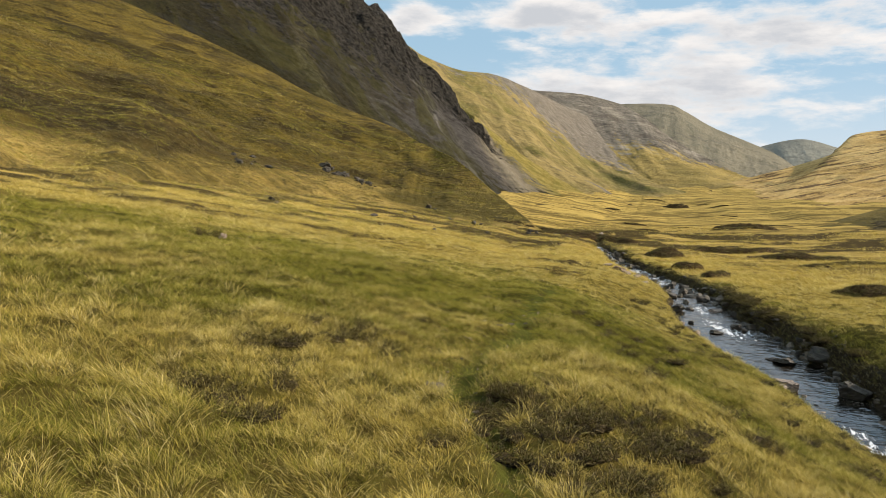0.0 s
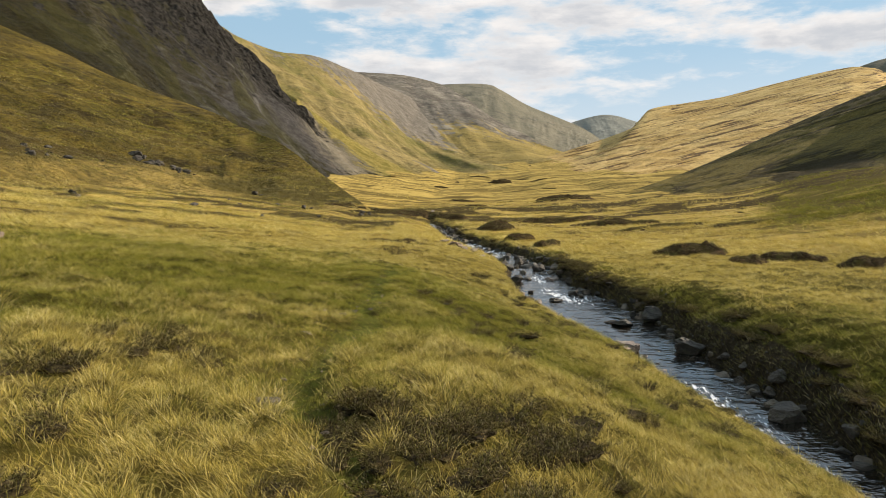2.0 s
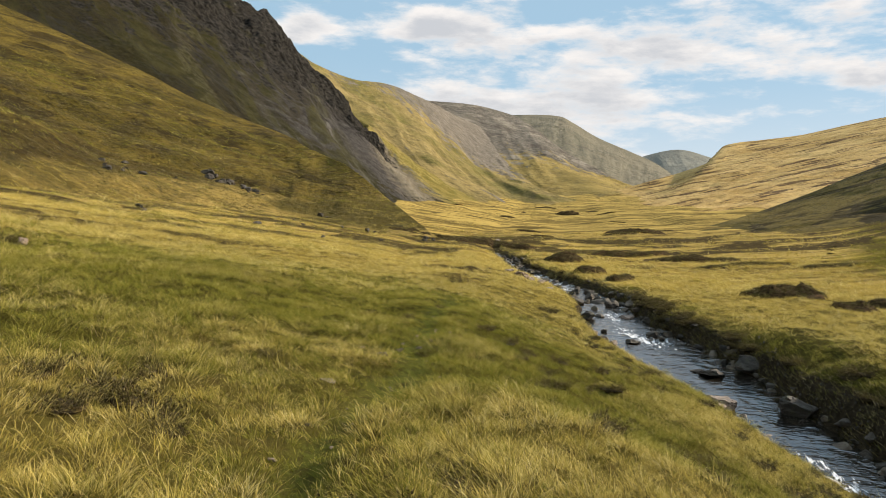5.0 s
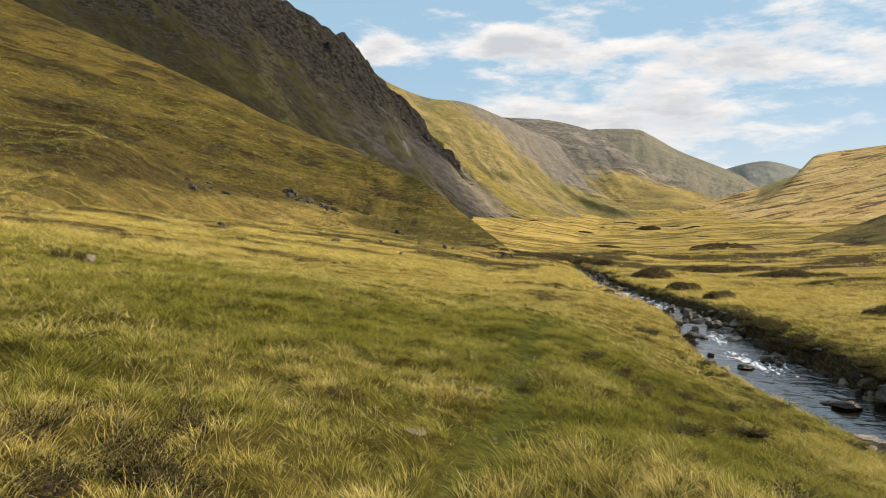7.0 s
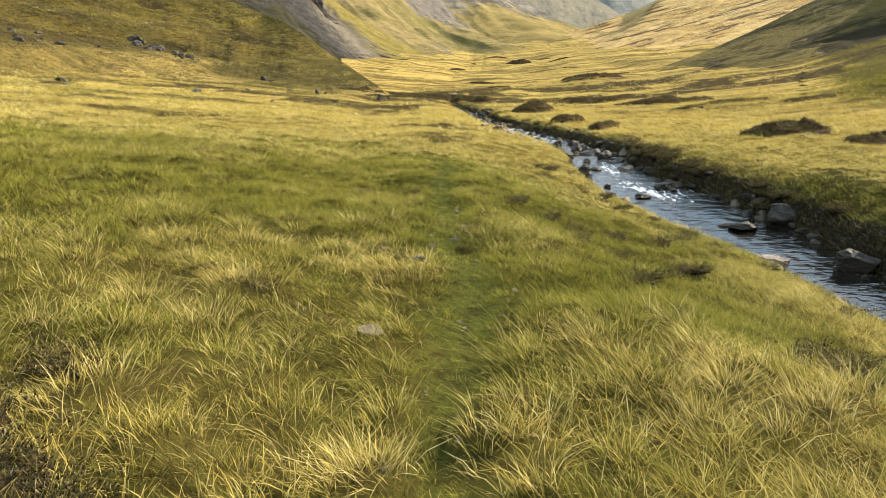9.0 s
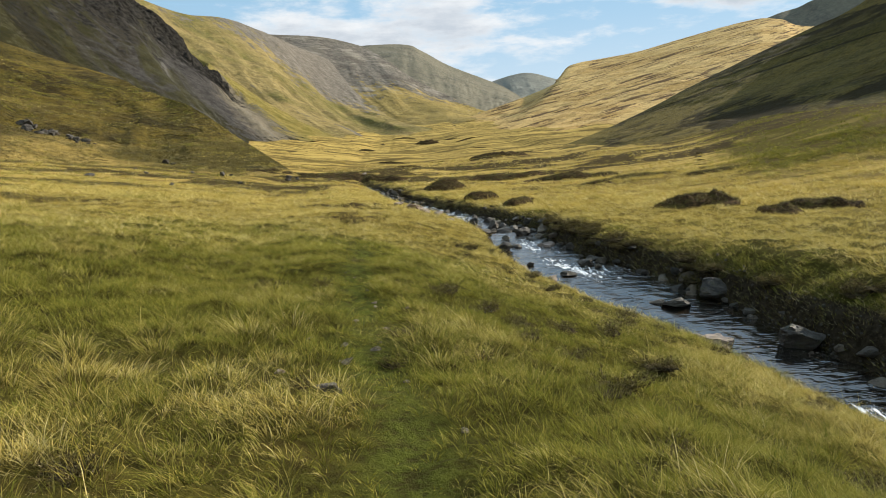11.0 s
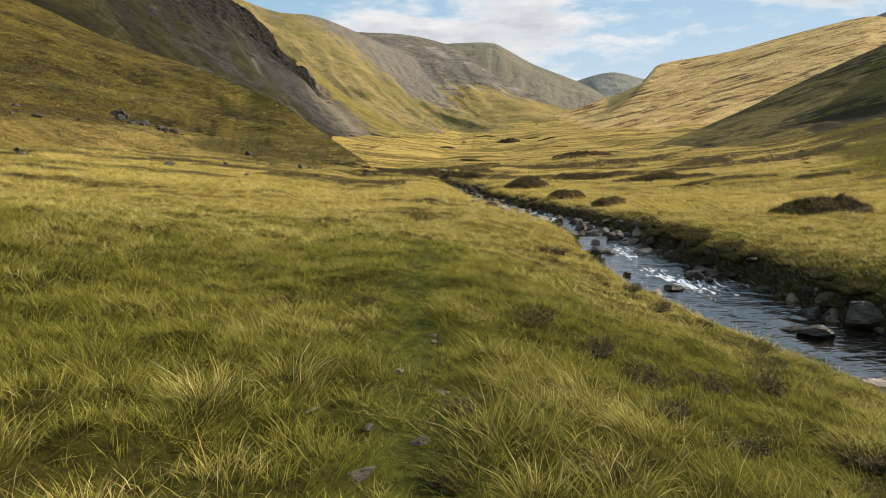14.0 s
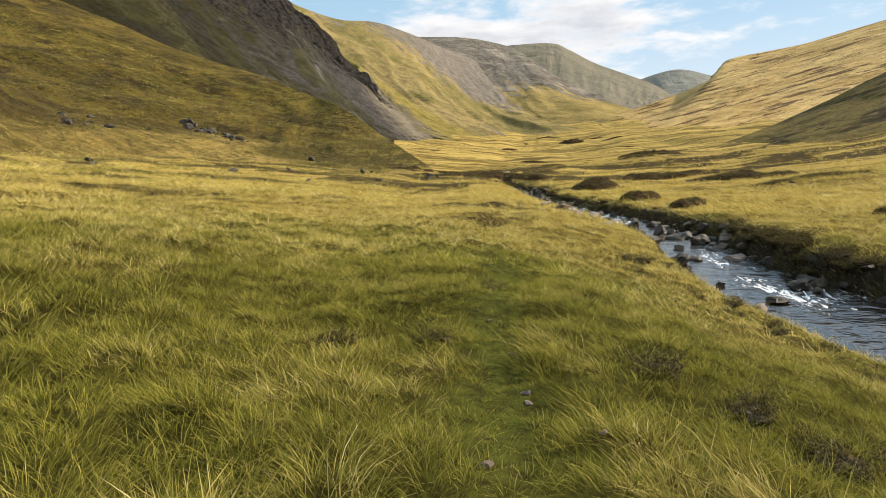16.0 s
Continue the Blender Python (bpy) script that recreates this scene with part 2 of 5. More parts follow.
        if foot:
            bound = n.math("ADD", n.add("ShaderNodeAttribute", _out=2, attribute_name="rise"), n.math("SUBTRACT", n.math("MULTIPLY", n.math("SUBTRACT", mid, 0.5), 3.0), n.math("MULTIPLY", n.step(side, 0.6, 1.0), 8.0 * tip)))
            c = n.mix(n.step(bound, foot - 0.8, foot + 0.8), moor, c)
        else:
            c = n.mix(n.step(bound, low * 0.2, low), moor, c)
    if rock:
        ragged = n.math("ADD", n.math("MULTIPLY", n.math("SUBTRACT", lines, 0.5), 0.7), n.math("MULTIPLY", n.math("SUBTRACT", mid, 0.5), 0.9))
        edge = n.math("ADD", n.math("ADD", up, ragged), n.math("MULTIPLY", n.step(side, 0.4, 1.0), shoulder))
        blocks = n.noise(at, 0.14 / scale, 8.0, 0.78)
        stone = n.mix(n.step(blocks, 0.42, 0.58), rock, (rock[0] * 0.58, rock[1] * 0.57, rock[2] * 0.56))
        stone = n.mix(n.math("MULTIPLY", n.step(fine, 0.48, 0.58), 0.6), stone, (rock[0] * 0.38, rock[1] * 0.38, rock[2] * 0.39))
        if thin:
            stone = n.mix(n.math("MULTIPLY", n.step(bright, 0.53, 0.60), 0.6), stone, (rock[0] * 1.5, rock[1] * 1.5, rock[2] * 1.45))
            stone = n.mix(n.math("MULTIPLY", cut, 0.6), stone, (rock[0] * 0.4, rock[1] * 0.38, rock[2] * 0.36))
        where = n.step(edge, rocky - 0.06, rocky + 0.06)
        if pale:
            beside = n.math("ADD", side, n.math("MULTIPLY", ragged, 0.22))
            # Pale scree rib, its sunlit look put into the colour too.
            rib = n.math("SUBTRACT", 1.0, n.math("MULTIPLY", n.math("ABSOLUTE", n.math("SUBTRACT", beside, 0.752)), 9.0), True)
            stone = n.mix(n.math("MULTIPLY", rib, 0.9), stone, pale)
            chute = n.step(n.noise(n.vmath("MULTIPLY", uv, (1.0, 0.06, 1.0)), 11.0, 5.0, 0.6, 0.9), 0.58, 0.63)
            stone = n.mix(n.math("MULTIPLY", chute, 0.55), stone, (0.20, 0.185, 0.16))
            where = n.math("MULTIPLY", where, n.step(beside, 0.17, 0.30))
            turf = n.mix(n.step(mid, 0.4, 0.6), (0.20, 0.165, 0.035), (0.32, 0.245, 0.07))
            c = n.mix(n.step(beside, 0.79, 0.84), c, turf)
            where = n.math("MULTIPLY", where, n.math("SUBTRACT", 1.0, n.step(beside, 0.79, 0.86)))
        c = n.mix(where, c, stone)
        if pale:
            bands = n.step(n.noise(n.vmath("MULTIPLY", uv, (1.0, 2.2, 1.0)), 9.0, 7.0, 0.7, 0.4), 0.50, 0.56)
            left = n.math("SUBTRACT", 1.0, n.step(beside, 0.24, 0.36))
            c = n.mix(n.math("MULTIPLY", n.math("MULTIPLY", bands, left), 0.8), c, (0.030, 0.027, 0.019))
            ling = n.math("MULTIPLY", n.step(n.noise(at, 0.035, 7.0, 0.7, 0.5), 0.43, 0.53), n.math("SUBTRACT", 1.0, n.step(n.math("SUBTRACT", beside, n.math("MULTIPLY", up, 0.25)), 0.22, 0.36)))
            c = n.mix(n.math("MULTIPLY", ling, 0.75), c, n.mix(n.step(fine, 0.42, 0.6), (0.040, 0.032, 0.014), (0.020, 0.017, 0.010)))
            herb = n.math("MULTIPLY", n.step(n.noise(n.vmath("MULTIPLY", uv, (1.0, 0.45, 1.0)), 8.0, 6.0, 0.66, 0.8), 0.46, 0.55), n.math("SUBTRACT", 1.0, n.step(beside, 0.42, 0.6)))
            c = n.mix(n.math("MULTIPLY", herb, 0.8), c, n.mix(n.step(mid, 0.4, 0.6), (0.034, 0.032, 0.009), (0.062, 0.055, 0.016)))
            gully = n.math("SUBTRACT", 1.0, n.math("MULTIPLY", n.math("ABSOLUTE", n.math("SUBTRACT", n.math("SUBTRACT", beside, n.math("MULTIPLY", up, 0.05)), 0.132)), 140.0), True)
            c = n.mix(n.math("MULTIPLY", gully, 0.4), c, (0.19, 0.165, 0.10))
        if crag:
            cliff = n.mix(n.step(n.noise(at, 0.3, 8.0, 0.78), 0.44, 0.56), (0.046, 0.041, 0.034), (0.014, 0.012, 0.010))
            high = n.math("SUBTRACT", edge, n.step(side, 0.8, 0.86))
            c = n.mix(n.math("MULTIPLY", n.step(high, crag - 0.05, crag + 0.05), n.step(n.noise(at, 0.03, 6.0, 0.7), 0.34, 0.44)), c, cliff)
        height = n.math("ADD", height, n.math("MULTIPLY", blocks, 0.8))
    surface(n, c, 0.95, n.bump(height, 0.9, relief * scale), 0.08)
    return m


def rock_material(name, light, dark, moss=0.3):
    m, n = material(name)
    at = n.add("ShaderNodeTexCoord", _out=3)
    info = n.tree.nodes.new("ShaderNodeObjectInfo")
    shift = n.vmath("ADD", at, n.add("ShaderNodeCombineXYZ", i_0=n.math("MULTIPLY", info.outputs["Random"], 40.0)))
    big, fine = n.noise(shift, 2.2, 5.0, 0.65), n.noise(shift, 14.0, 6.0, 0.7)
    c = n.mix(n.step(big, 0.35, 0.65), dark, light)
    c = n.mix(n.math("MULTIPLY", n.step(fine, 0.56, 0.64), 0.5), c, (light[0] * 1.5, light[1] * 1.55, light[2] * 1.6))
    c = n.mix(n.math("MULTIPLY", n.step(n.noise(shift, 5.0, 4.0, 0.6), 0.55, 0.66), moss), c, (0.07, 0.075, 0.025))
    c = n.mix(n.math("MULTIPLY", info.outputs["Random"], 0.35), c, (light[0] * 1.25, light[1] * 1.1, light[2]))
    surface(n, c, 0.62, n.bump(n.math("ADD", big, fine), 0.8, 0.06), 0.4)
    return m


def water_material():
    m, n = material("peaty stream water")
    at = n.add("ShaderNodeNewGeometry")
    uv = n.add("ShaderNodeUVMap")
    ripple = n.noise(n.vmath("MULTIPLY", at, (0.45, 1.0, 1.0)), 2.0, 3.0, 0.5, 0.7)
    small = n.noise(n.vmath("MULTIPLY", at, (0.5, 1.0, 1.0)), 7.5, 2.0, 0.5, 0.5)
    rapid = n.add("ShaderNodeAttribute", _out=2, attribute_name="rapid")
    froth = n.noise(n.vmath("MULTIPLY", uv, (1.0, 0.3, 1.0)), 5.0, 9.0, 0.72, 1.0)
    line = n.math("SUBTRACT", 0.70, n.math("MULTIPLY", rapid, 0.31))
    foam = n.step(n.math("SUBTRACT", froth, line), -0.02, 0.07)
    bed = n.mix(n.step(n.noise(at, 2.0, 5.0, 0.6), 0.35, 0.65), (0.008, 0.007, 0.006), (0.028, 0.022, 0.015))
    color = n.mix(foam, bed, (0.80, 0.82, 0.83))
    rough = n.math("ADD", 0.04, n.math("MULTIPLY", foam, 0.6))
    normal = n.bump(n.math("ADD", ripple, n.math("MULTIPLY", small, 0.3)), n.math("ADD", 0.28, n.math("MULTIPLY", rapid, 0.6)), 0.21)
    s = surface(n, color, rough, normal, 1.0)
    n.put(s.node.inputs["IOR"], 1.7)
    return m


def blade_material(name, roots, tips, dry=None, through=0.28):
    """Grass blades: root colour darkened for the shade between them, tinted tuft by tuft and blade by blade,
    straw-coloured where the moor is dry.
    """
    m, n = material(name)
    at = n.add("ShaderNodeNewGeometry")
    own = at.node.outputs["Random Per Island"]
    uv = n.add("ShaderNodeUVMap")
    split = n.tree.nodes.new("ShaderNodeSeparateXYZ")
    n.put(split.inputs[0], uv)
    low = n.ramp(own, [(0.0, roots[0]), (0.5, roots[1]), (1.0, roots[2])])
    if dry:
        tuft = n.add("ShaderNodeAttribute", _out=2, attribute_name="tuft")
        where = n.add("ShaderNodeAttribute", _out=2, attribute_name="dry")
        pick = n.math("ADD", n.math("MULTIPLY", tuft, 0.42), n.math("MULTIPLY", own, 0.58))
        green = n.ramp(pick, [(0.0, tips[0]), (0.4, tips[1]), (0.75, tips[2]), (1.0, tips[3])])
        straw = n.ramp(pick, [(0.0, dry[0]), (0.35, dry[1]), (0.7, dry[2]), (1.0, dry[3])])
        high = n.mix(n.step(n.math("ADD", where, n.math("MULTIPLY", n.math("SUBTRACT", own, 0.5), 0.5)), 0.3, 0.7), green, straw)
    else:
        high = n.ramp(own, [(0.0, tips[0]), (0.35, tips[1]), (0.7, tips[2]), (1.0, tips[3])])
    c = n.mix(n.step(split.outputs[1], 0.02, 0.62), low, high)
    d = n.add("ShaderNodeBsdfPrincipled", i_Base_Color=c, i_Roughness=0.8)
    n.put(d.node.inputs["Specular IOR Level"], 0.06)
    tr = n.add("ShaderNodeBsdfTranslucent", i_Color=c)
    mixed = n.add("ShaderNodeMixShader", i_0=through, i_1=d, i_2=tr)
    out = n.tree.nodes.new("ShaderNodeOutputMaterial")
    n.put(out.inputs[0], mixed)
    return m


MAT_GROUND = ground_material()
MAT_WATER = water_material()
MAT_ROCK = rock_material("lichened grey rock", (0.16, 0.130, 0.090), (0.040, 0.032, 0.022))
MAT_WET = rock_material("dark wet rock", (0.072, 0.060, 0.044), (0.017, 0.014, 0.010), 0.4)
MAT_PINK = rock_material("pinkish pale rock", (0.32, 0.25, 0.20), (0.13, 0.10, 0.08), 0.2)
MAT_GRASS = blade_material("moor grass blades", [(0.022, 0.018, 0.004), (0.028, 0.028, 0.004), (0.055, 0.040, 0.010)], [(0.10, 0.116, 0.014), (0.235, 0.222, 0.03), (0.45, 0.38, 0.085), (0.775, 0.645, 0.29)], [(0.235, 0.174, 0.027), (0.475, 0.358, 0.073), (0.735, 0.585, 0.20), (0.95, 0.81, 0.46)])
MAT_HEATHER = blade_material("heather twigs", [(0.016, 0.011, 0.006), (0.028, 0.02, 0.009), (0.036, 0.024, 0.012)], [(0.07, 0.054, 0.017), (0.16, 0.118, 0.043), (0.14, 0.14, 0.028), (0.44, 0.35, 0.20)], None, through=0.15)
MAT_SPUR = hill_material("spur grass", (0.088, 0.071, 0.012), (0.20, 0.144, 0.028), (0.046, 0.034, 0.010), scale=0.3, streaks=0.25, run=(0.12, 0.8), low=0.42, grit=0.7, patch=0.5, tip=0.9, thin=0.75, relief=8.0, strata=((0.05, 0.03, 0.0), (0.028, 0.0, 0.24)), belt=(0.1, 0.5), foot=3.6)
# Rock and turf coloured darker in place of a cloud's shade on the crag.
MAT_CRAG = hill_material("crag and scree", (0.026, 0.024, 0.007), (0.042, 0.034, 0.011), (0.016, 0.014, 0.007), rock=(0.098, 0.088, 0.079), rocky=0.05, scale=0.6, streaks=0.4, run=(1.3, 0.2), crag=0.55, pale=(0.30, 0.25, 0.17), relief=6.0)
MAT_YELLOW = hill_material("yellow hill grass", (0.175, 0.155, 0.042), (0.36, 0.27, 0.105), (0.125, 0.10, 0.042), rock=(0.27, 0.235, 0.19), rocky=1.06, shoulder=0.65, scale=1.2, streaks=0.45, run=(0.9, 0.14), grit=0.3, shear=0.35, relief=4.0)
MAT_GREY = hill_material("grey rocky hill", (0.24, 0.185, 0.055), (0.36, 0.265, 0.085), (0.16, 0.125, 0.055), rock=(0.225, 0.20, 0.165), rocky=0.52, scale=1.1, streaks=0.35, run=(0.9, 0.2), grit=0.55, shear=0.35, thin=0.15, relief=4.0, strata=((0.01, 0.005, 0.0), (0.0, 0.0, 0.06)))
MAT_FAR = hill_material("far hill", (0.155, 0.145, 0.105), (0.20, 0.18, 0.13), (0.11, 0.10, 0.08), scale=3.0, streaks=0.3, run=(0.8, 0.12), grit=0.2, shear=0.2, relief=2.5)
# Paler and greyer than MAT_FAR: haze put into the base colour.
MAT_DISTANT = hill_material("hazed distant hill", (0.20, 0.20, 0.17), (0.25, 0.245, 0.205), (0.15, 0.15, 0.13), scale=3.0, streaks=0.3, run=(0.8, 0.12), grit=0.2, shear=0.2, relief=2.5)
MAT_RIGHT = hill_material("dry grass hill", (0.42, 0.268, 0.085), (0.56, 0.385, 0.15), (0.14, 0.085, 0.036), scale=0.8, streaks=0.0, run=(0.2, 1.3), low=0.05, grit=0.2, thin=0.9, relief=2.0, strata=((0.016, 0.010, 0.0), (-0.115, 0.0, 0.42)))
# Dark olive tones with the slope's shade put into the colour.
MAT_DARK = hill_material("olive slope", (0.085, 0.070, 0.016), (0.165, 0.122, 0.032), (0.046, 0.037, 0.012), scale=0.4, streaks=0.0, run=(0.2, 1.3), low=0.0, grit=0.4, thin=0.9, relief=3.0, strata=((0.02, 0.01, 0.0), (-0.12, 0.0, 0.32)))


# ---------------------------------------------------------------- shapes
def lattice(ix, iy, seed):
    h = (ix.astype(np.int64) * 374761393 + iy.astype(np.int64) * 668265263 + seed * 974711) & 0xFFFFFFFF
    h = ((h ^ (h >> 13)) * 1274126177) & 0xFFFFFFFF
    return ((h ^ (h >> 16)) & 0xFFFF) / 65535.0


def vnoise(x, y, seed=0):
    ix, iy = np.floor(x), np.floor(y)
    fx, fy = x - ix, y - iy
    fx, fy = fx * fx * fx * (fx * (fx * 6 - 15) + 10), fy * fy * fy * (fy * (fy * 6 - 15) + 10)
    a, b, c, d = lattice(ix, iy, seed), lattice(ix + 1, iy, seed), lattice(ix, iy + 1, seed), lattice(ix + 1, iy + 1, seed)
    return (a * (1 - fx) + b * fx) * (1 - fy) + (c * (1 - fx) + d * fx) * fy


def fbm(x, y, octaves=4, seed=0, gain=0.5):
    x, y = np.asarray(x, float), np.asarray(y, float)
    total, amp, norm = 0.0, 1.0, 0.0
    for o in range(octaves):
        total = total + amp * (vnoise(x * 2**o + 17.3 * o, y * 2**o - 9.1 * o, seed + o) - 0.5)
        norm += amp
        amp *= gain
    return total / norm * 2


def smooth(x, lo, hi):
    t = np.clip((x - lo) / (hi - lo), 0, 1)
    return t * t * (3 - 2 * t)


def soft_min(a, b, k):
    h = np.clip(0.5 + 0.5 * (b - a) / k, 0, 1)
    return b * (1 - h) + a * h - k * h * (1 - h)


CELL = 0.38


def tussock(x, y):
    """The tussocks of the moor: how far inside one a place lies (0 to 1), the tussock's own random number, and the way out from its middle."""
    x, y = np.asarray(x, float), np.asarray(y, float)
    ix, iy = np.floor(x / CELL), np.floor(y / CELL)
    best, own, ox, oy = np.zeros_like(x), np.full_like(x, 0.5), np.zeros_like(x), np.zeros_like(x)
    for i in (-1, 0, 1):
        for j in (-1, 0, 1):
            cx, cy, radius, force, ident = cell(ix + i, iy + j)
            dx, dy = x - cx, y - cy
            t = force * np.clip(1 - (dx * dx + dy * dy) / (radius * radius), 0, 1)
            win = t > best
            best = np.where(win, t, best)
            own = np.where(win, ident, own)
            ox, oy = np.where(win, dx / radius, ox), np.where(win, dy / radius, oy)
    return best, own, ox, oy


def cell(ix, iy):
    """Middle, radius, force and random number of the tussock in a cell."""
    cx = (ix + 0.5 + 0.8 * (lattice(ix, iy, 301) - 0.5)) * CELL
    cy = (iy + 0.5 + 0.8 * (lattice(ix, iy, 302) - 0.5)) * CELL
    radius = CELL * (0.42 + 0.42 * lattice(ix, iy, 303) ** 1.5)
    force = np.clip(0.15 + 0.85 * lattice(ix, iy, 304) + 0.7 * fbm(cx * 0.35, cy * 0.35, 3, 305), 0, 1)
    return cx, cy, radius, force, lattice(ix, iy, 306)


# Stream: the left and right water's edge and the water level along y.
SY = [-12, 6, 12, 15, 17, 20, 22, 25, 28.5, 32, 38, 45, 54, 65, 80, 100, 120, 200, 400]
SL = [8.5, 7.4, 6.8, 6.5, 5.9, 5.1, 4.7, 3.6, 2.5, 2.0, 2.0, 1.1, -1.1, -2.6, -4.4, -6.6, -8.0, -8.0, -6.0]
SR = [12.0, 8.8, 7.8, 7.9, 7.8, 7.5, 7.0, 6.8, 6.1, 4.9, 4.4, 3.3, 0.8, -1.2, -3.2, -5.8, -7.8, -7.8, -5.8]
SZ = [-3.7, -3.52, -3.4, -3.28, -3.15, -2.95, -2.8, -2.6, -2.3, -2.02, -1.75, -1.6, -1.45, -1.33, -1.2, -1.1, -0.9, 0.8, 11.0]
# The trodden path.
TX = [0.6, 0.0, -0.9, -1.9, -2.05, -2.1, -2.35, -2.75, -2.9, -3.3]
TY = [-6, 0, 3, 5.5, 7.5, 10, 13, 17, 22, 28]


def track_x(y):
    """Where the trodden path runs."""
    return np.interp(y, TY, TX) + 0.16 * fbm(np.asarray(y, float) * 0.55, 4.4, 3, 8)


def edges(y):
    wob = 0.28 * fbm(y * 0.45, y * 0 + 3.3, 3, 5)
    wob2 = 0.3 * fbm(y * 0.45, y * 0 + 9.7, 3, 6)
    return np.interp(y, SY, SL) + wob, np.interp(y, SY, SR) + wob2, np.interp(y, SY, SZ)


def terrain(x, y):
    """Height of the ground, how worn it is, and how near to the stream's bare bank."""
    x, y = np.asarray(x, float), np.asarray(y, float)
    left, right, water = edges(y)
    dl, dr = left - x, x - right
    floor = np.interp(y, [120, 200, 300, 450, 650, 900, 1500, 6000], [0, 1, 4.6, 15.5, 28, 50, 75, 100])
    top_l = np.interp(y, [0, 5, 9, 13, 20, 31, 45, 80, 120], [0.12, 0.07, -0.05, -0.16, -0.18, -0.28, -0.35, -0.1, 0.3]) + floor
    top_r = np.interp(y, [0, 20, 30, 40, 60, 100, 130], [-1.5, -1.3, -1.15, -0.95, -0.75, -0.4, -0.2]) + floor
    water = water + smooth(y, 95, 125) * (np.minimum(top_l, top_r) - 0.3 - water)
    run_l = np.interp(y, [5, 9, 11, 19, 25, 31], [0.43, 0.44, 0.37, 0.35, 0.3, 0.27])
    lift_l = water - 0.12 + 0.42 * smooth(dl, -0.1, 0.5) + run_l * np.maximum(dl - 0.25, 0)
    closed = smooth(y, 100, 125)
    lift_l = soft_min(lift_l, top_l, 0.5) * (1 - closed) + (top_l - 0.1) * closed + 0.05 * np.clip(dl - 9.5, 0, 4) + 0.105 * np.maximum(dl - 9.5, 0) * np.clip(1 - (dl - 60) / 400, 0.1, 1)
    lift_r = water - 0.12 + np.interp(y, [10, 22, 40, 70], [0.85, 0.85, 0.7, 0.6]) * smooth(dr, -0.1, 0.5) + np.interp(y, [10, 22, 27, 40], [0.38, 0.42, 0.5, 0.5]) * np.maximum(dr - 0.4, 0)
    lift_r = soft_min(lift_r, top_r, 0.5) * (1 - closed) + (top_l - 0.1) * closed + 0.075 * np.maximum(dr - 14, 0) * np.clip(1 - (dr - 60) / 400, 0.1, 1)
    bed = (top_l - 0.1) * closed + (1 - closed) * water - (1 - closed) * 0.12 - 0.25 * (1 - closed) * smooth(np.minimum(-dl, -dr), 0.0, 0.7)
    z = np.where(dl > 0, lift_l, np.where(dr > 0, lift_r, bed))
    away = np.minimum(np.abs(dl), np.abs(dr))
    out = np.maximum(closed, np.where((dl > 0) | (dr > 0), smooth(away, 0.1, 2.0), 0.0))
    far = np.hypot(x, y)
    tuft = 0.15 * fbm(x * 1.1, y * 1.1, 4, 11, 0.6) + 0.10 * fbm(x * 0.23, y * 0.23, 3, 12)
    tuft = tuft * (1 - smooth(far, 60, 130))
    swell = 0.878 * fbm(x / 22, y / 16, 3, 13, 0.55)
    broad = np.minimum(far / 110, 3.0) * (swell + (fbm(x / 22, y / 16, 5, 13, 0.55) - swell) * (1 - smooth(far, 60, 150)))
    z = z + 3.2 * smooth(x - 0.30 * y, 4, 30) * smooth(y, 45, 75) * (1 - smooth(y, 130, 200))
    track = np.exp(-((x - track_x(y)) / (np.interp(y, [8, 11], [0.22, 0.32]) + 0.12 * fbm(x * 0.9, y * 0.9, 2, 18))) ** 2) * smooth(-y, -27, -22) * np.clip(0.95 + 0.6 * fbm(x * 0.7, y * 0.7, 3, 19), 0, 1)
    near = 1 - smooth(far, 35, 60)
    if np.any(near > 0):
        tuft = tuft + 0.10 * (tussock(x, y)[0] - 0.35) * near * (1 - np.exp(-((x - track_x(y)) / 0.4) ** 2))
    z = z + out * (tuft + broad * smooth(far, 20, 90)) - np.interp(y, [8, 12], [0.12, 0.07]) * track
    bank = np.where(dl > 0, 1 - smooth(dl, 0.1, 0.75), np.where(dr > 0, 1 - smooth(dr, np.interp(y, [12, 15, 20, 24], [0.3, 0.4, 0.6, 0.2]), np.interp(y, [12, 15, 20, 24], [1.1, 1.3, 1.6, 0.8])), 1.0))
    return z, track, bank * (1 - smooth(y, 85, 105))


def height(x, y):
    return float(terrain(np.array([x]), np.array([y]))[0][0])


def shelf_shade(x, y):
    """1 on the shelf beyond the ditch, whose shade is put into the grass colour, 0 on the straw-coloured plain before
    it.
    """
    return smooth(x - 0.4 * y, -5, 4) * smooth(y, 48, 66)


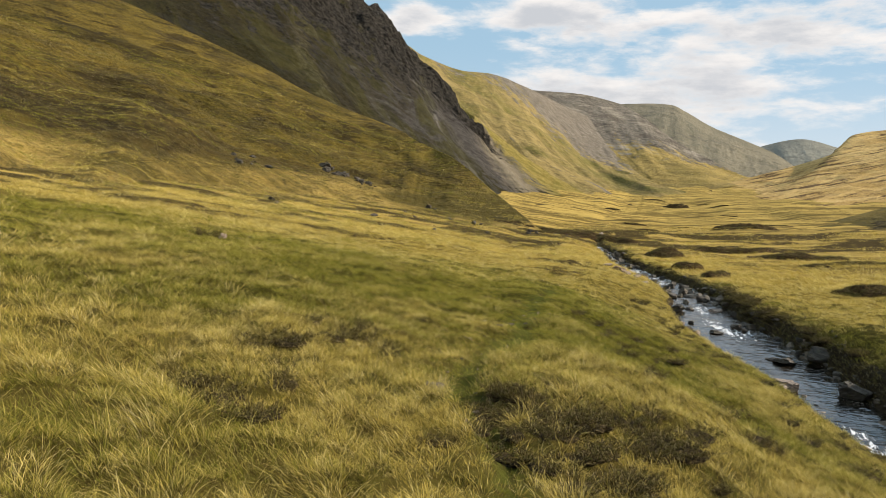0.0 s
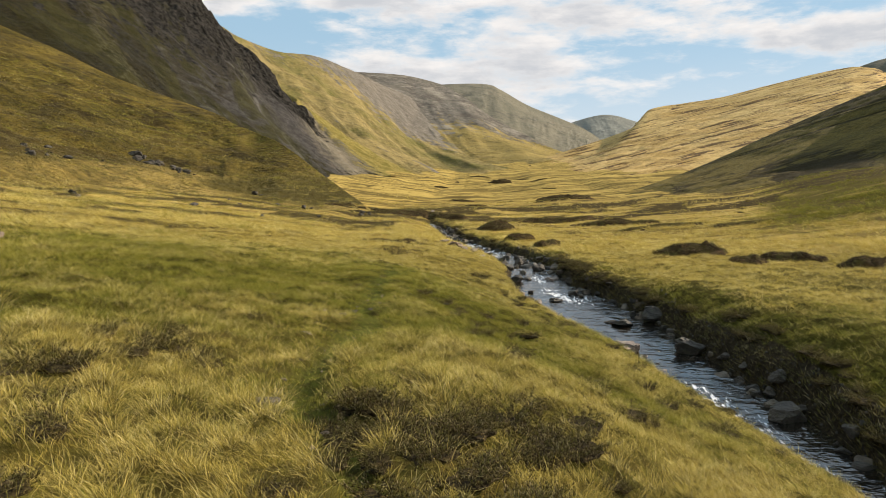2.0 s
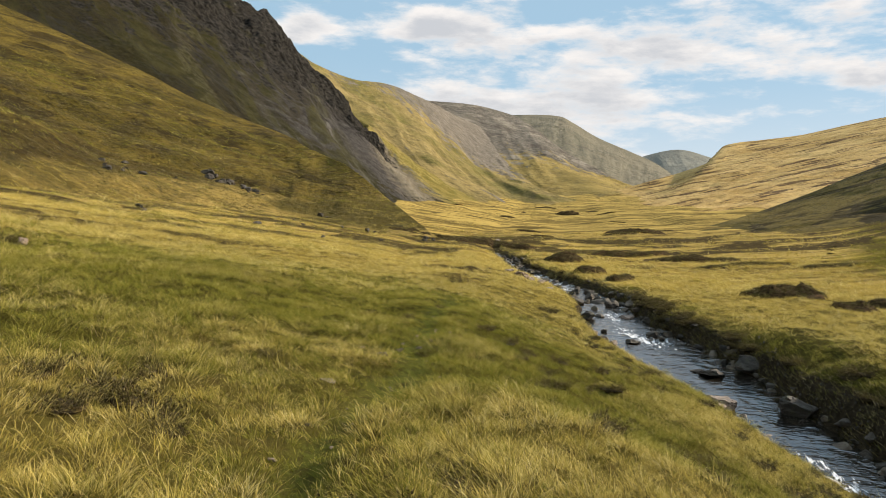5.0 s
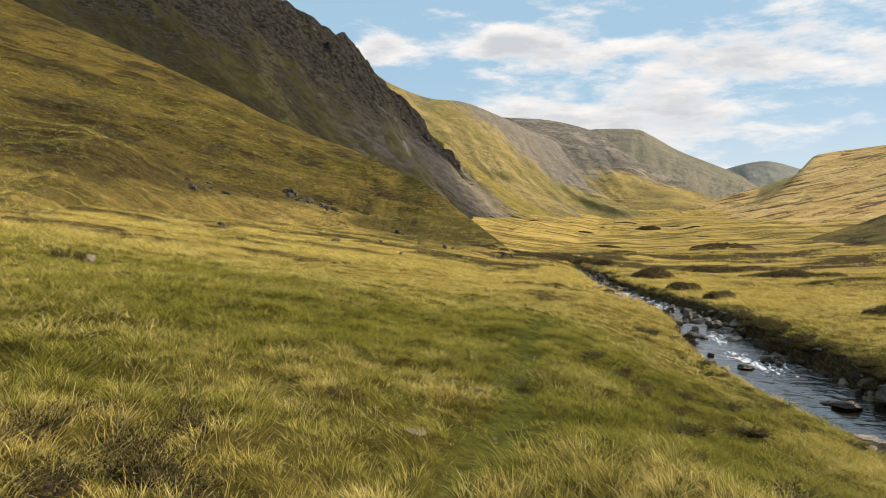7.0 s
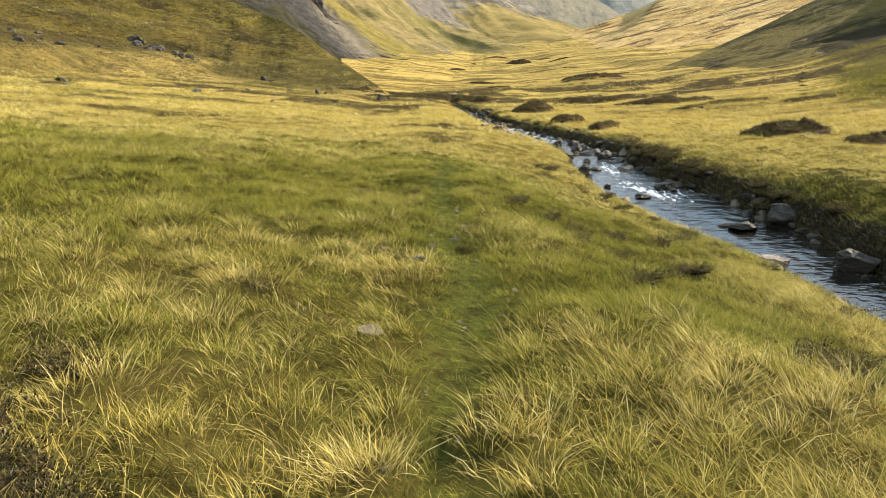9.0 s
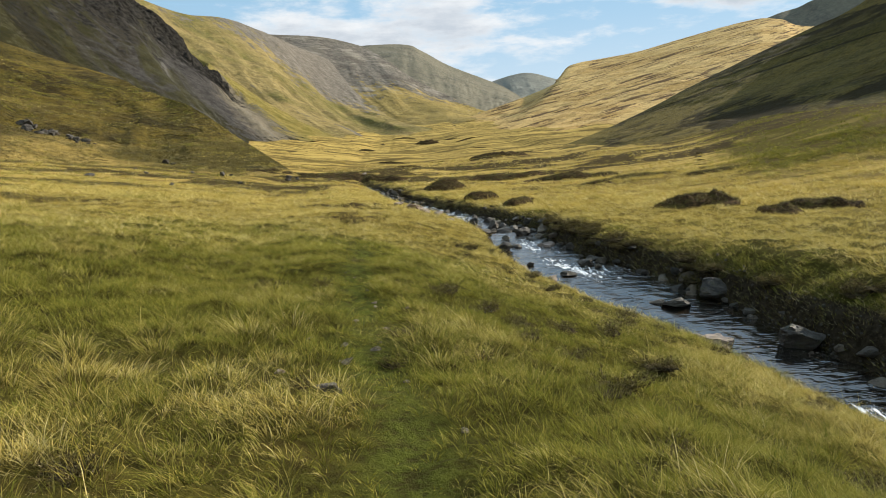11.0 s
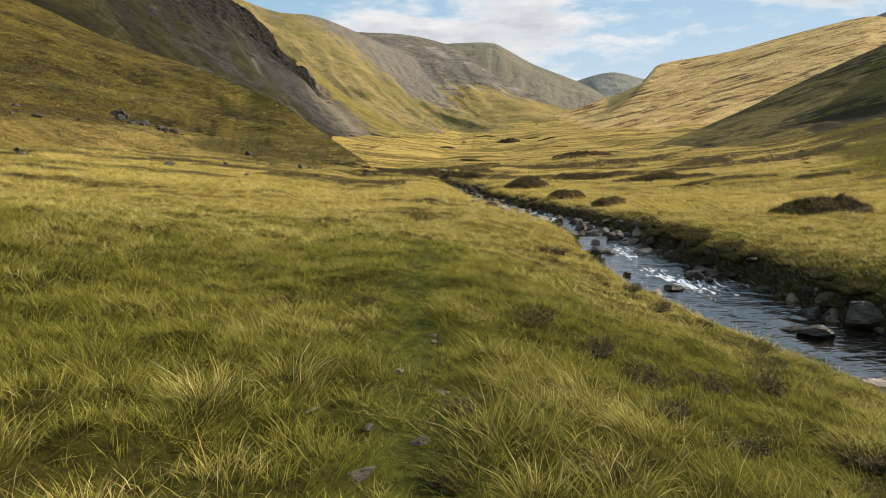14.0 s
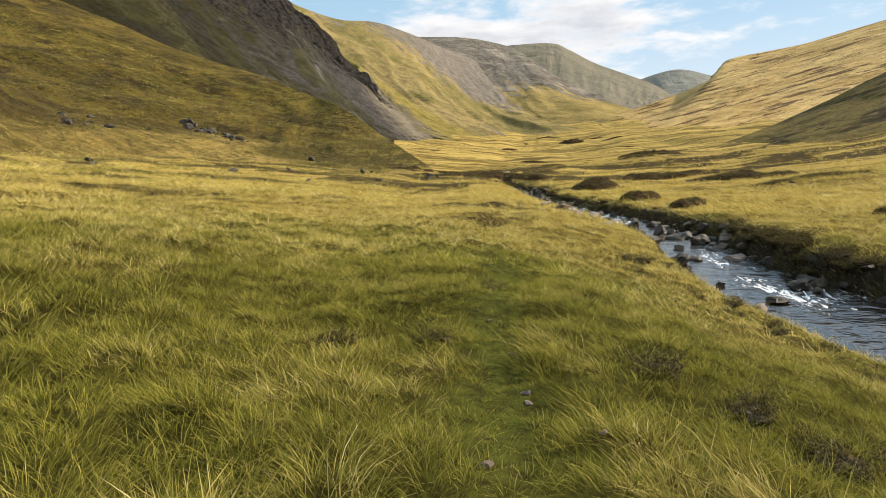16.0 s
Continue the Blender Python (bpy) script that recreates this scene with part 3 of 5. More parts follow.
def dryness(x, y):
    """0 where the grass stays green, 1 where it is straw; the shaded shelf is coloured as green."""
    left, right, water = edges(y)
    out = np.maximum(left - x, x - right)
    shady = shelf_shade(x, y) * (1 - smooth(y, 230, 330))
    # Greener band along the path, partly in place of cloud shade.
    green = smooth(y, 6.0, 12.5) * (1 - smooth(y, 19, 29)) * (x < right)
    return np.clip(0.47 + 0.26 * (1 - smooth(y, 4, 10)) + 0.6 * fbm(x / 3.5, y / 2.8, 5, 91) + 0.45 * smooth(np.hypot(x + 2, y - 8), 13, 30) - 0.30 * (1 - smooth(out, 0.6, 3.5)) * (x > right) + 0.34 * (1 - smooth(left - x, 0.8, 6.0)) * (x < left) * smooth(y, 5, 10) - 0.25 * green * (1 - 0.7 * smooth(x, 0, 3)) - 1.1 * shady + 0.22 * smooth(x - right, 2, 7) * (x > right) - 0.16 * smooth(y, 34, 60) * (1 - smooth(y, 110, 140)) * smooth(left - x, 8, 16), 0, 1)


def mesh_from(name, verts, faces_idx, loops_per, uv=None, smooth_shade=False, attrs=()):
    """A mesh from flat arrays: corners, corner indices and the number of corners of each face."""
    me = bpy.data.meshes.new(name)
    starts = np.concatenate(([0], np.cumsum(loops_per)[:-1])).astype(np.int32)
    me.vertices.add(len(verts))
    me.vertices.foreach_set("co", np.asarray(verts, np.float32).ravel())
    me.loops.add(len(faces_idx))
    me.loops.foreach_set("vertex_index", np.asarray(faces_idx, np.int32))
    me.polygons.add(len(loops_per))
    me.polygons.foreach_set("loop_start", starts)
    if uv is not None:
        layer = me.uv_layers.new(name="UVMap")
        layer.data.foreach_set("uv", np.asarray(uv, np.float32)[faces_idx].ravel())
    for key, values in attrs:
        me.attributes.new(key, "FLOAT", "POINT").data.foreach_set("value", np.asarray(values, np.float32))
    me.update(calc_edges=True)
    me.polygons.foreach_set("use_smooth", np.full(len(loops_per), smooth_shade))
    return me


def grid_mesh(name, p, uv=None, attrs=()):
    """A mesh from an array of rows of points."""
    a, b = p.shape[:2]
    i = np.arange(a * b).reshape(a, b)
    quads = np.stack([i[:-1, :-1], i[:-1, 1:], i[1:, 1:], i[1:, :-1]], -1).reshape(-1)
    return mesh_from(name, p.reshape(-1, 3), quads, np.full((a - 1) * (b - 1), 4), None if uv is None else uv.reshape(-1, 2), True, [(k, v.ravel()) for k, v in attrs])


def spread(lo, fine_lo, fine_hi, hi, step, grow):
    """Coordinates that are fine in the middle and grow outwards."""
    mid = list(np.arange(fine_lo, fine_hi, step))
    up, d = [mid[-1]], step
    while up[-1] < hi:
        d = d * grow
        up.append(up[-1] + d)
    down, d = [mid[0]], step
    while down[-1] > lo:
        d = d * grow
        down.append(down[-1] - d)
    return np.array(down[:0:-1] + mid + up[1:])


def build_ground():
    xs = spread(-4500, -11, 13, 4500, 0.15, 1.065)
    ys = spread(-4500, -4, 40, 4800, 0.15, 1.055)
    gx, gy = np.meshgrid(xs, ys)
    z, worn, bank = terrain(gx, gy)
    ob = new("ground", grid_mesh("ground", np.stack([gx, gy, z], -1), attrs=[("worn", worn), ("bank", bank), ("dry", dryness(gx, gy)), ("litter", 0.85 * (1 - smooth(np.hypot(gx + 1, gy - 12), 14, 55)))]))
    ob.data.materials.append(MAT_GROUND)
    return tagged(ob, "rough moor ground of straw-coloured and green grass with a trodden path", "ground", kind="structure")


def build_water():
    ys = np.concatenate([np.arange(-8, 48, 0.11), np.arange(48, 112, 0.6)])
    left, right, level = edges(ys)
    k = np.linspace(-0.06, 1.06, 54)
    x = left[:, None] + (right - left)[:, None] * k
    y = np.repeat(ys[:, None], len(k), 1)
    def lane(at, length, across, wide, force):
        return force * np.exp(-(((y - at) / length) ** 2)) * np.exp(-(((k - across) / wide) ** 2))

    rapid = np.maximum.reduce([lane(16.8, 2.2, 0.2, 0.28, 1.5), lane(13.0, 1.4, 0.1, 0.3, 0.45), lane(30.6, 2.0, 0.45, 0.24, 1.1), lane(35.5, 2.2, 0.5, 0.35, 0.75), lane(17.0, 2.5, 0.6, 0.5, 0.45), lane(30.2, 1.5, 0.7, 0.5, 0.5), 0.55 * smooth(y, 42, 48)])
    rapid = rapid * (0.8 + 0.5 * fbm(x * 0.6, y * 0.3, 2, 31))
    bumps = 0.035 * fbm(x * 1.6, y * 0.9, 4, 21) + (0.07 * rapid) * fbm(x * 2.4, y * 1.5, 3, 22)
    z = level[:, None] + bumps
    uv = np.stack([x, y], -1)
    ob = new("stream", grid_mesh("stream", np.stack([x, y, z], -1), uv, [("rapid", np.clip(rapid, 0, 1))]))
    ob.data.materials.append(MAT_WATER)
    return tagged(ob, "shallow dark stream with ripples and white rapids between grassy banks", "water", kind="structure")


def curve_through(points, n):
    """Points evenly along a smooth curve through the given ones."""
    p = np.array(points, float)
    p = np.vstack([2 * p[0] - p[1], p, 2 * p[-1] - p[-2]])
    out = []
    for u in np.linspace(0, len(points) - 1 - 1e-9, n):
        i, t = int(u), u - int(u)
        a, b, c, d = p[i : i + 4]
        out.append(0.5 * (2 * b + (c - a) * t + (2 * a - 5 * b + 4 * c - d) * t * t + (3 * b - a - 3 * c + d) * t**3))
    return np.array(out)


SLOPES = {}


def build_hill(name, label, ridge, foot, mat, power=1.25, rough=4.0, gully=6.0, seed=1, ns=260, nu=150, crag=0.0, skyline=0.6, fold=0.0, spread=0.25, sink=1.0, terrace=0.0, lead=0, tilt=0.0):
    """A hillside between a foot line and a ridge line, with gullies that run down it and a back that falls away."""
    r, f = curve_through(ridge, ns), curve_through(foot, ns)
    f[:, :2] -= spread * (r - f)[:, :2]
    level = terrain(f[:, 0], f[:, 1])[0]
    wide = ns // 10
    f[:, 2] = np.convolve(np.pad(level, wide, mode="edge"), np.ones(2 * wide + 1) / (2 * wide + 1), "valid") - sink
    u = np.concatenate([np.linspace(0, 1, nu), np.linspace(1, 1.5, 20)[1:]])
    s = (np.linspace(0, 1, ns) * (len(ridge) - 1) - lead) / (len(ridge) - 1 - lead)
    uu, ss = np.meshgrid(u, s, indexing="ij")
    span = r - f
    lean = np.minimum(uu, 1.5)
    xy = f[None, :, :2] + span[None, :, :2] * lean[..., None]
    rise = np.where(uu <= 1, np.clip(uu, 0, 1) ** power, 1 - 1.6 * np.maximum(uu - 1, 0) ** 1.5)
    z = f[None, :, 2] + span[None, :, 2] * rise
    length = np.concatenate([[0], np.cumsum(np.linalg.norm(np.diff(r[:, :2], axis=0), axis=1))])
    along = (length - np.interp(0, s, length))[None, :] * np.ones_like(uu)
    inner = np.sin(np.pi * np.clip(uu, 0, 1)) ** 0.6
    size = np.clip(np.linalg.norm(span[:, :2], axis=1) / 150, 0.02, 1)[None, :]
    z += size * inner * gully * fbm(along / (25 + 5 * gully), uu * 1.3 + 5, 4, seed, 0.5)
    z += size * (0.25 + 0.75 * inner) * rough * fbm(xy[..., 0] / (6 * rough), xy[..., 1] / (6 * rough), 5, seed + 7, 0.55) * skyline
    if crag:
        lumps = fbm(xy[..., 0] / 26, xy[..., 1] / 26, 5, seed + 3, 0.62)
        z += crag * smooth(uu, 0.4, 0.75) * (1 - smooth(ss, 0.8, 0.88)) * (np.abs(lumps) * 2.2 - 0.35)
    if terrace:
        z += size * inner * terrace * fbm(xy[..., 0] / (40 * terrace) + xy[..., 1] / (90 * terrace), (z - tilt * xy[..., 0]) / (3.2 * terrace), 4, seed + 9, 0.6)
    if fold:
        z += size * fold * (1 - smooth(ss, 0.5, 0.75)) * (np.exp(-((uu - 0.80 - 0.04 * fbm(along / 40, uu * 0 + 2, 3, seed)) / 0.045) ** 2) + 0.5 * np.exp(-((uu - 0.45 - 0.05 * fbm(along / 30, uu * 0 + 7, 3, seed)) / 0.04) ** 2))
    back = smooth(uu, 1.0, 1.5) * 20 * size
    uv = np.stack([along / 400, uu], -1)
    SLOPES[name] = np.stack([xy[:nu, :, 0], xy[:nu, :, 1], z[:nu]], -1)
    ob = new(name, grid_mesh(name, np.stack([xy[..., 0], xy[..., 1], z - back], -1)[:, ::-1], uv[:, ::-1], [("side", ss[:, ::-1]), ("rise", (z - terrain(xy[..., 0], xy[..., 1])[0])[:, ::-1])]))
    ob.data.materials.append(mat)
    return tagged(ob, label, "hill", kind="structure")


# ---------------------------------------------------------------- the setting
build_ground()
build_water()
spur = build_hill("spur_hillside", "low grassy spur with bracken tints falling to the moor", [(-380, 150, 140), (-252, 210, 98), (-201, 233, 78.5), (-147, 241, 56), (-119, 239, 43), (-89, 235.5, 32.7), (-70, 210, 24.8), (-50, 180, 17.4), (-33.5, 153, 8.6), (-19.6, 122, 2.0), (-8, 96, -3.5)], [(-90, 0, 6), (-60, 30, 4), (-48, 45, 4.2), (-47, 62, 4.7), (-46, 80, 5), (-41, 95, 5.5), (-36, 101, 5), (-31, 104, 4), (-26, 104, 2.5), (-20, 98, 1.2), (-14, 86, -1)], MAT_SPUR, 1.5, 3.2, 2.4, 41, ns=340, nu=240, fold=1.2, spread=0.14, terrace=1.4, tilt=-0.13)
build_hill("crag_hillside", "steep dark crag with grey scree below it", [(-600, 260, 300), (-420, 380, 250), (-338, 441, 229), (-291, 520, 207), (-249, 563, 184), (-231, 593, 171), (-214, 620, 149), (-178, 611, 117), (-149, 578, 86), (-158, 640, 94), (-190, 730, 112)], [(-230, 130, 20), (-135, 235, 10), (-112, 275, 12), (-97, 312, 14), (-88, 335, 15), (-83, 357, 17), (-80, 373, 18), (-75, 400, 20), (-68, 425, 22), (-56, 480, 25), (-50, 570, 28)], MAT_CRAG, 1.25, 6.5, 3.0, 43, ns=440, nu=240, crag=6.0, spread=0.12, lead=1)
build_hill("yellow_hillside", "sunlit yellow-green grassy hillside", [(-403, 915, 259), (-355, 988, 247), (-338, 1026, 239), (-289, 1061, 224), (-245, 1124, 229), (-194, 1184, 215), (-165, 1290, 212), (-120, 1400, 205)], [(-132, 503, 27), (-110, 529, 28), (-100, 551, 28), (-81, 584, 30), (-62, 627, 31), (-40, 690, 33), (-15, 770, 40), (20, 850, 46)], MAT_YELLOW, 1.6, 6.0, 20.0, 45, ns=280, nu=180, spread=0.2)
build_hill("low_spur", "small rounded spur at the foot of the yellow hillside", [(-150, 770, 92), (-112, 705, 66), (-74, 668, 47), (-48, 652, 38), (-30, 630, 28), (-18, 600, 18)], [(-130, 640, 30), (-95, 600, 30), (-70, 590, 30), (-48, 585, 28), (-32, 580, 26), (-22, 575, 22)], MAT_YELLOW, 1.1, 3.0, 2.0, 46, ns=120, nu=80, spread=0.1)
build_hill("grey_hillside", "grey rocky hillside with grass on its lower slope", [(-319, 1414, 269), (-242, 1480, 269), (-157, 1542, 274), (-73, 1598, 262), (-40, 1580, 242), (-12, 1550, 220), (30, 1560, 190)], [(-97, 844, 46), (-53, 868, 47), (-12, 890, 50), (30, 899, 51), (76, 947, 58), (172, 1238, 94), (240, 1300, 90)], MAT_GREY, 1.5, 8.0, 16.0, 47, ns=280, nu=180, spread=0.15)
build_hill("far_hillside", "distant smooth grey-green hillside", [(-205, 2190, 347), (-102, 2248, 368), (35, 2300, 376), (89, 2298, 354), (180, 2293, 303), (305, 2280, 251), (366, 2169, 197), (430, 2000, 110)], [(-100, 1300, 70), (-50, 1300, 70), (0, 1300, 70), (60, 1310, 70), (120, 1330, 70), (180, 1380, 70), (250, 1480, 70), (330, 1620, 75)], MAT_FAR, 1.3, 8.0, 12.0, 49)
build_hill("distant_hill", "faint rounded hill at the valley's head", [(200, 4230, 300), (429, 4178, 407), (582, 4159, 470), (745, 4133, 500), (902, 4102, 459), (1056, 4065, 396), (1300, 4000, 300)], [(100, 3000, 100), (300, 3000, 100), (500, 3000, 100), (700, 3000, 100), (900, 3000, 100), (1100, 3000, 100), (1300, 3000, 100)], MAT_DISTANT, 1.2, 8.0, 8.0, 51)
build_hill("dry_hillside", "pale straw-coloured hillside with dark terraced edges", [(40, 880, 42), (65, 897, 51), (163, 987, 85), (224, 1056, 109), (242, 1073, 121), (260, 1089, 141), (312, 1107, 152), (366, 1090, 159), (440, 1062, 176), (508, 1032, 189), (540, 1012, 186), (590, 980, 170), (800, 850, 180)], [(40, 860, 42), (58, 830, 46), (66, 750, 38), (70, 680, 30), (76, 600, 24), (84, 520, 18), (95, 440, 13), (110, 390, 10), (140, 350, 9), (180, 330, 10), (230, 320, 12), (330, 300, 20)], MAT_RIGHT, 1.35, 3.0, 0.02, 53, ns=300, nu=220, spread=0.12, terrace=2.2, tilt=0.27)
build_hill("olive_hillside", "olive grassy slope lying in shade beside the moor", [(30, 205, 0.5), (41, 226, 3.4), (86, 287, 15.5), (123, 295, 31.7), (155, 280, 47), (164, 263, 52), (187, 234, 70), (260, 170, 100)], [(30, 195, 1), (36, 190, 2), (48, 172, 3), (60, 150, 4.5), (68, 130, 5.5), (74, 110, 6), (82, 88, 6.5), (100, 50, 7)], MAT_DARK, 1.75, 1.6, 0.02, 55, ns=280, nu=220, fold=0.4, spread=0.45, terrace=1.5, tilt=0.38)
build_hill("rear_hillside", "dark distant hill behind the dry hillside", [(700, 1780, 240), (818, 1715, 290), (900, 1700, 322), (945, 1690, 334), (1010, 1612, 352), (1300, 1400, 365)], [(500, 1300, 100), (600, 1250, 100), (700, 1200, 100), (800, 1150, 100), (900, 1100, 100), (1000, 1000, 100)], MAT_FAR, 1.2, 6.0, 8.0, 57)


# ---------------------------------------------------------------- helpers for things
def part(name, mesh, mat, parent=None, label=""):
    ob = new(name, mesh)
    if not mesh.materials:
        mesh.materials.append(mat)
    ob.parent = parent
    if label:
        ob["label"] = label
    return ob


def blades(name, x, y, z, length, wide, way, lean, bend, k=2, attrs=(), root=0.0):
    """Tapered bent blades of k pieces each, all in one mesh."""
    n = len(x)
    t = np.linspace(0, 1, k + 1) ** 0.9
    turn = np.random.uniform(0, np.pi, n)
    sx, sy = np.cos(turn) * wide / 2, np.sin(turn) * wide / 2
    dx, dy = np.cos(way), np.sin(way)
    v = np.empty((n, 2 * k + 1, 3))
    for i, a in enumerate(t):
        out = length * (lean * a + bend * a * a)
        up = length * (a - 0.42 * bend * a * a - 0.25 * lean * lean * a) - 0.015
        px, py, pz = x + dx * out, y + dy * out, z + up
        if i == k:
            v[:, 2 * k] = np.stack([px, py, pz], -1)
        else:
            w = 1 - 0.55 * a
            v[:, 2 * i] = np.stack([px - sx * w, py - sy * w, pz], -1)
            v[:, 2 * i + 1] = np.stack([px + sx * w, py + sy * w, pz], -1)
    corner, per = [], []
    for i in range(k - 1):
        corner += [2 * i, 2 * i + 1, 2 * i + 3, 2 * i + 2]
        per.append(4)
    corner += [2 * k - 2, 2 * k - 1, 2 * k]
    per.append(3)
    idx = (np.arange(n)[:, None] * (2 * k + 1) + np.array(corner)).ravel()
    uv = np.empty((2 * k + 1, 2))
    for i, a in enumerate(t):
        uv[2 * i : 2 * i + 2] = [[0, root + (1 - root) * a], [1, root + (1 - root) * a]][: 1 if i == k else 2]
    return mesh_from(name, v.reshape(-1, 3), idx, np.tile(per, n), np.tile(uv, (n, 1)), attrs=[(key, np.repeat(val, 2 * k + 1)) for key, val in attrs])


def rock_mesh(seed, detail=4):
    """A weathered stone of about unit width: a ball cut by planes, then roughened."""
    rng = random.Random(seed)
    bm = bmesh.new()
    bmesh.ops.create_icosphere(bm, subdivisions=detail, radius=0.5)
    cuts = []
    for _ in range(15):
        d = Vector((rng.gauss(0, 1), rng.gauss(0, 1), rng.gauss(0, 0.8))).normalized()
        cuts.append((d, rng.uniform(0.22, 0.42)))
    for v in bm.verts:
        p = v.co.copy()
        for d, far in cuts:
            over = p.dot(d) - far
            if over > 0:
                p -= d * over * 0.96
        p *= 1 + 0.16 * noise.noise(p * 3.1 + Vector((seed, 0, 0))) + 0.12 * noise.noise(p * 7.0 + Vector((0, seed, 0))) + 0.10 * noise.noise(p * 16.0) + 0.05 * noise.noise(p * 37.0)
        v.co = Vector((p.x, p.y * 0.85, p.z * 0.8))
    me = bpy.data.meshes.new("rock")
    bm.to_mesh(me)
    bm.free()
    return me


ROCKS = {}


def rock(name, x, y, size, mat, label, group="", squash=1.0, sink=0.3, z=None, seed=None, detail=4):
    seed = seed if seed is not None else random.randrange(9)
    key = (seed, mat.name, detail)
    if key not in ROCKS:
        ROCKS[key] = rock_mesh(seed + 3, detail)
        ROCKS[key].materials.append(mat)
    ob = new(name, ROCKS[key])
    level = z if z is not None else max(height(x, y), float(edges(np.array([y]))[2][0]) - 0.1 if y < 100 else -99)
    ob.matrix_world = Matrix.LocRotScale((x, y, level + size * squash * (0.4 - sink)), Euler((random.uniform(-0.25, 0.25), random.uniform(-0.25, 0.25), random.uniform(0, 6.28))), (size, size * random.uniform(0.75, 1.1), size * squash))
    return tagged(ob, label, "rock", group)


# ---------------------------------------------------------------- rocks in and by the stream
for x, y, size, squash, seed in ((6.85, 21.7, 1.35, 0.8, 1), (7.95, 17.6, 0.75, 0.7, 4), (7.5, 15.9, 1.15, 0.8, 2)):
    rock("boulder", x, y, size, MAT_WET, "large dark grey boulder standing in the stream by the bank", "boulders", squash, 0.15, seed=seed)
rock("boulder", 4.55, 38.5, 1.25, MAT_ROCK, "pale lichened boulder on the stream's edge", "boulders", 0.7, 0.1, z=-1.85, seed=5)
rock("boulder", 3.8, 35.1, 0.85, MAT_PINK, "rounded reddish boulder in the rapids", "boulders", 0.6, 0.15, seed=6)
rock("boulder", 4.35, 30.9, 0.95, MAT_WET, "dark wet boulder splitting the rapids", "boulders", 0.65, 0.15, seed=3)
rock("boulder", 6.6, 25.9, 1.2, MAT_WET, "grey boulder built into the grassy bank", "boulders", 0.7, 0.1, z=-2.5, seed=7)
for x, y, size, squash in ((5.45, 25.5, 1.25, 0.28), (5.0, 25.9, 0.6, 0.35), (5.95, 25.5, 0.4, 0.4), (7.45, 18.1, 0.75, 0.4), (4.62, 30.35, 0.36, 0.9), (3.35, 29.5, 0.8, 0.35), (5.4, 30.8, 0.5, 0.5), (5.85, 30.5, 0.45, 0.4), (4.4, 36.6, 0.7, 0.5), (2.45, 31.2, 0.4, 0.7), (2.5, 37.3, 0.6, 0.5), (2.3, 40.1, 0.5, 0.6), (5.9, 21.9, 0.3, 0.4), (6.3, 20.4, 0.35, 0.35)):
    rock("rock", x, y, size, random.choice([MAT_WET, MAT_ROCK]), "wet stone breaking the water's surface", "stones in the stream", squash, -0.12)
for x, y, size, squash in ((4.95, 21.9, 1.1, 0.85), (4.6, 22.4, 0.65, 0.9), (5.3, 21.3, 0.45, 0.6), (4.55, 20.7, 0.4, 0.6), (4.1, 23.0, 0.35, 0.7), (3.75, 23.9, 0.4, 0.6), (3.4, 25.0, 0.5, 0.6), (2.95, 26.6, 0.4, 0.7), (2.45, 27.8, 0.5, 0.9), (2.2, 28.9, 0.45, 1.1), (2.0, 30.3, 0.35, 0.9), (1.9, 32.6, 0.35, 0.7), (5.9, 16.4, 0.5, 0.5), (6.5, 14.6, 0.4, 0.5)):
    rock("rock", x, y, size, random.choice([MAT_PINK, MAT_ROCK, MAT_PINK]), "pale stone on the grassy water's edge", "stones on the near bank", squash, 0.2)
for x, y, size in ((-1.4, 43.6, 1.3), (-0.8, 43.0, 0.8), (-0.2, 41.8, 0.7), (-2.2, 46.0, 0.9), (0.3, 40.4, 0.6)):
    rock("rock", x, y, size, MAT_PINK, "pinkish slab among the grass above the stream", "pink slabs", 0.45, 0.15)
for x, y, size, mat in ((-2.14, 5.12, 0.34, MAT_ROCK), (-2.74, 9.2, 0.30, MAT_PINK), (-3.03, 13.6, 0.15, MAT_PINK), (-2.62, 12.8, 0.26, MAT_ROCK), (-2.65, 11.66, 0.32, MAT_ROCK), (-0.9, 16.3, 0.32, MAT_WET), (-3.1, 12.2, 0.14, MAT_PINK), (-2.35, 13.3, 0.16, MAT_ROCK)):
    rock("rock", x, y, size, mat, "flat weathered stone half sunk beside the path", "stones beside the path", 0.4, 0.28)
for k in range(26):
    y = random.uniform(1.5, 20)
    rock("stone", float(track_x(y)) + random.gauss(0, 0.22), y, random.uniform(0.05, 0.13), random.choice([MAT_ROCK, MAT_PINK, MAT_WET]), "small stone trodden into the path", "stones on the path", 0.5, 0.25, detail=3)
rock("rock", -8.0, 132.7, 1.2, MAT_PINK, "white stone where the stream comes into sight", "far stones", 0.8, 0.1)
rock("rock", -13.3, 17.6, 0.35, MAT_PINK, "white stone beside a heather clump", "far stones", 0.9, 0.1)
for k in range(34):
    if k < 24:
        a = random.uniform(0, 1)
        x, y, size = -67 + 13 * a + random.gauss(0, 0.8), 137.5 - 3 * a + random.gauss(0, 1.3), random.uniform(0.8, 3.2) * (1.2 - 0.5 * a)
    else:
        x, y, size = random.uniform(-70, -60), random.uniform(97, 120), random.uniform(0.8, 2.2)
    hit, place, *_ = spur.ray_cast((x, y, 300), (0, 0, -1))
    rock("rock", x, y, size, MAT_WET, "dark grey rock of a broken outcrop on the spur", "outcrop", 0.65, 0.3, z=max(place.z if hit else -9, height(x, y)))
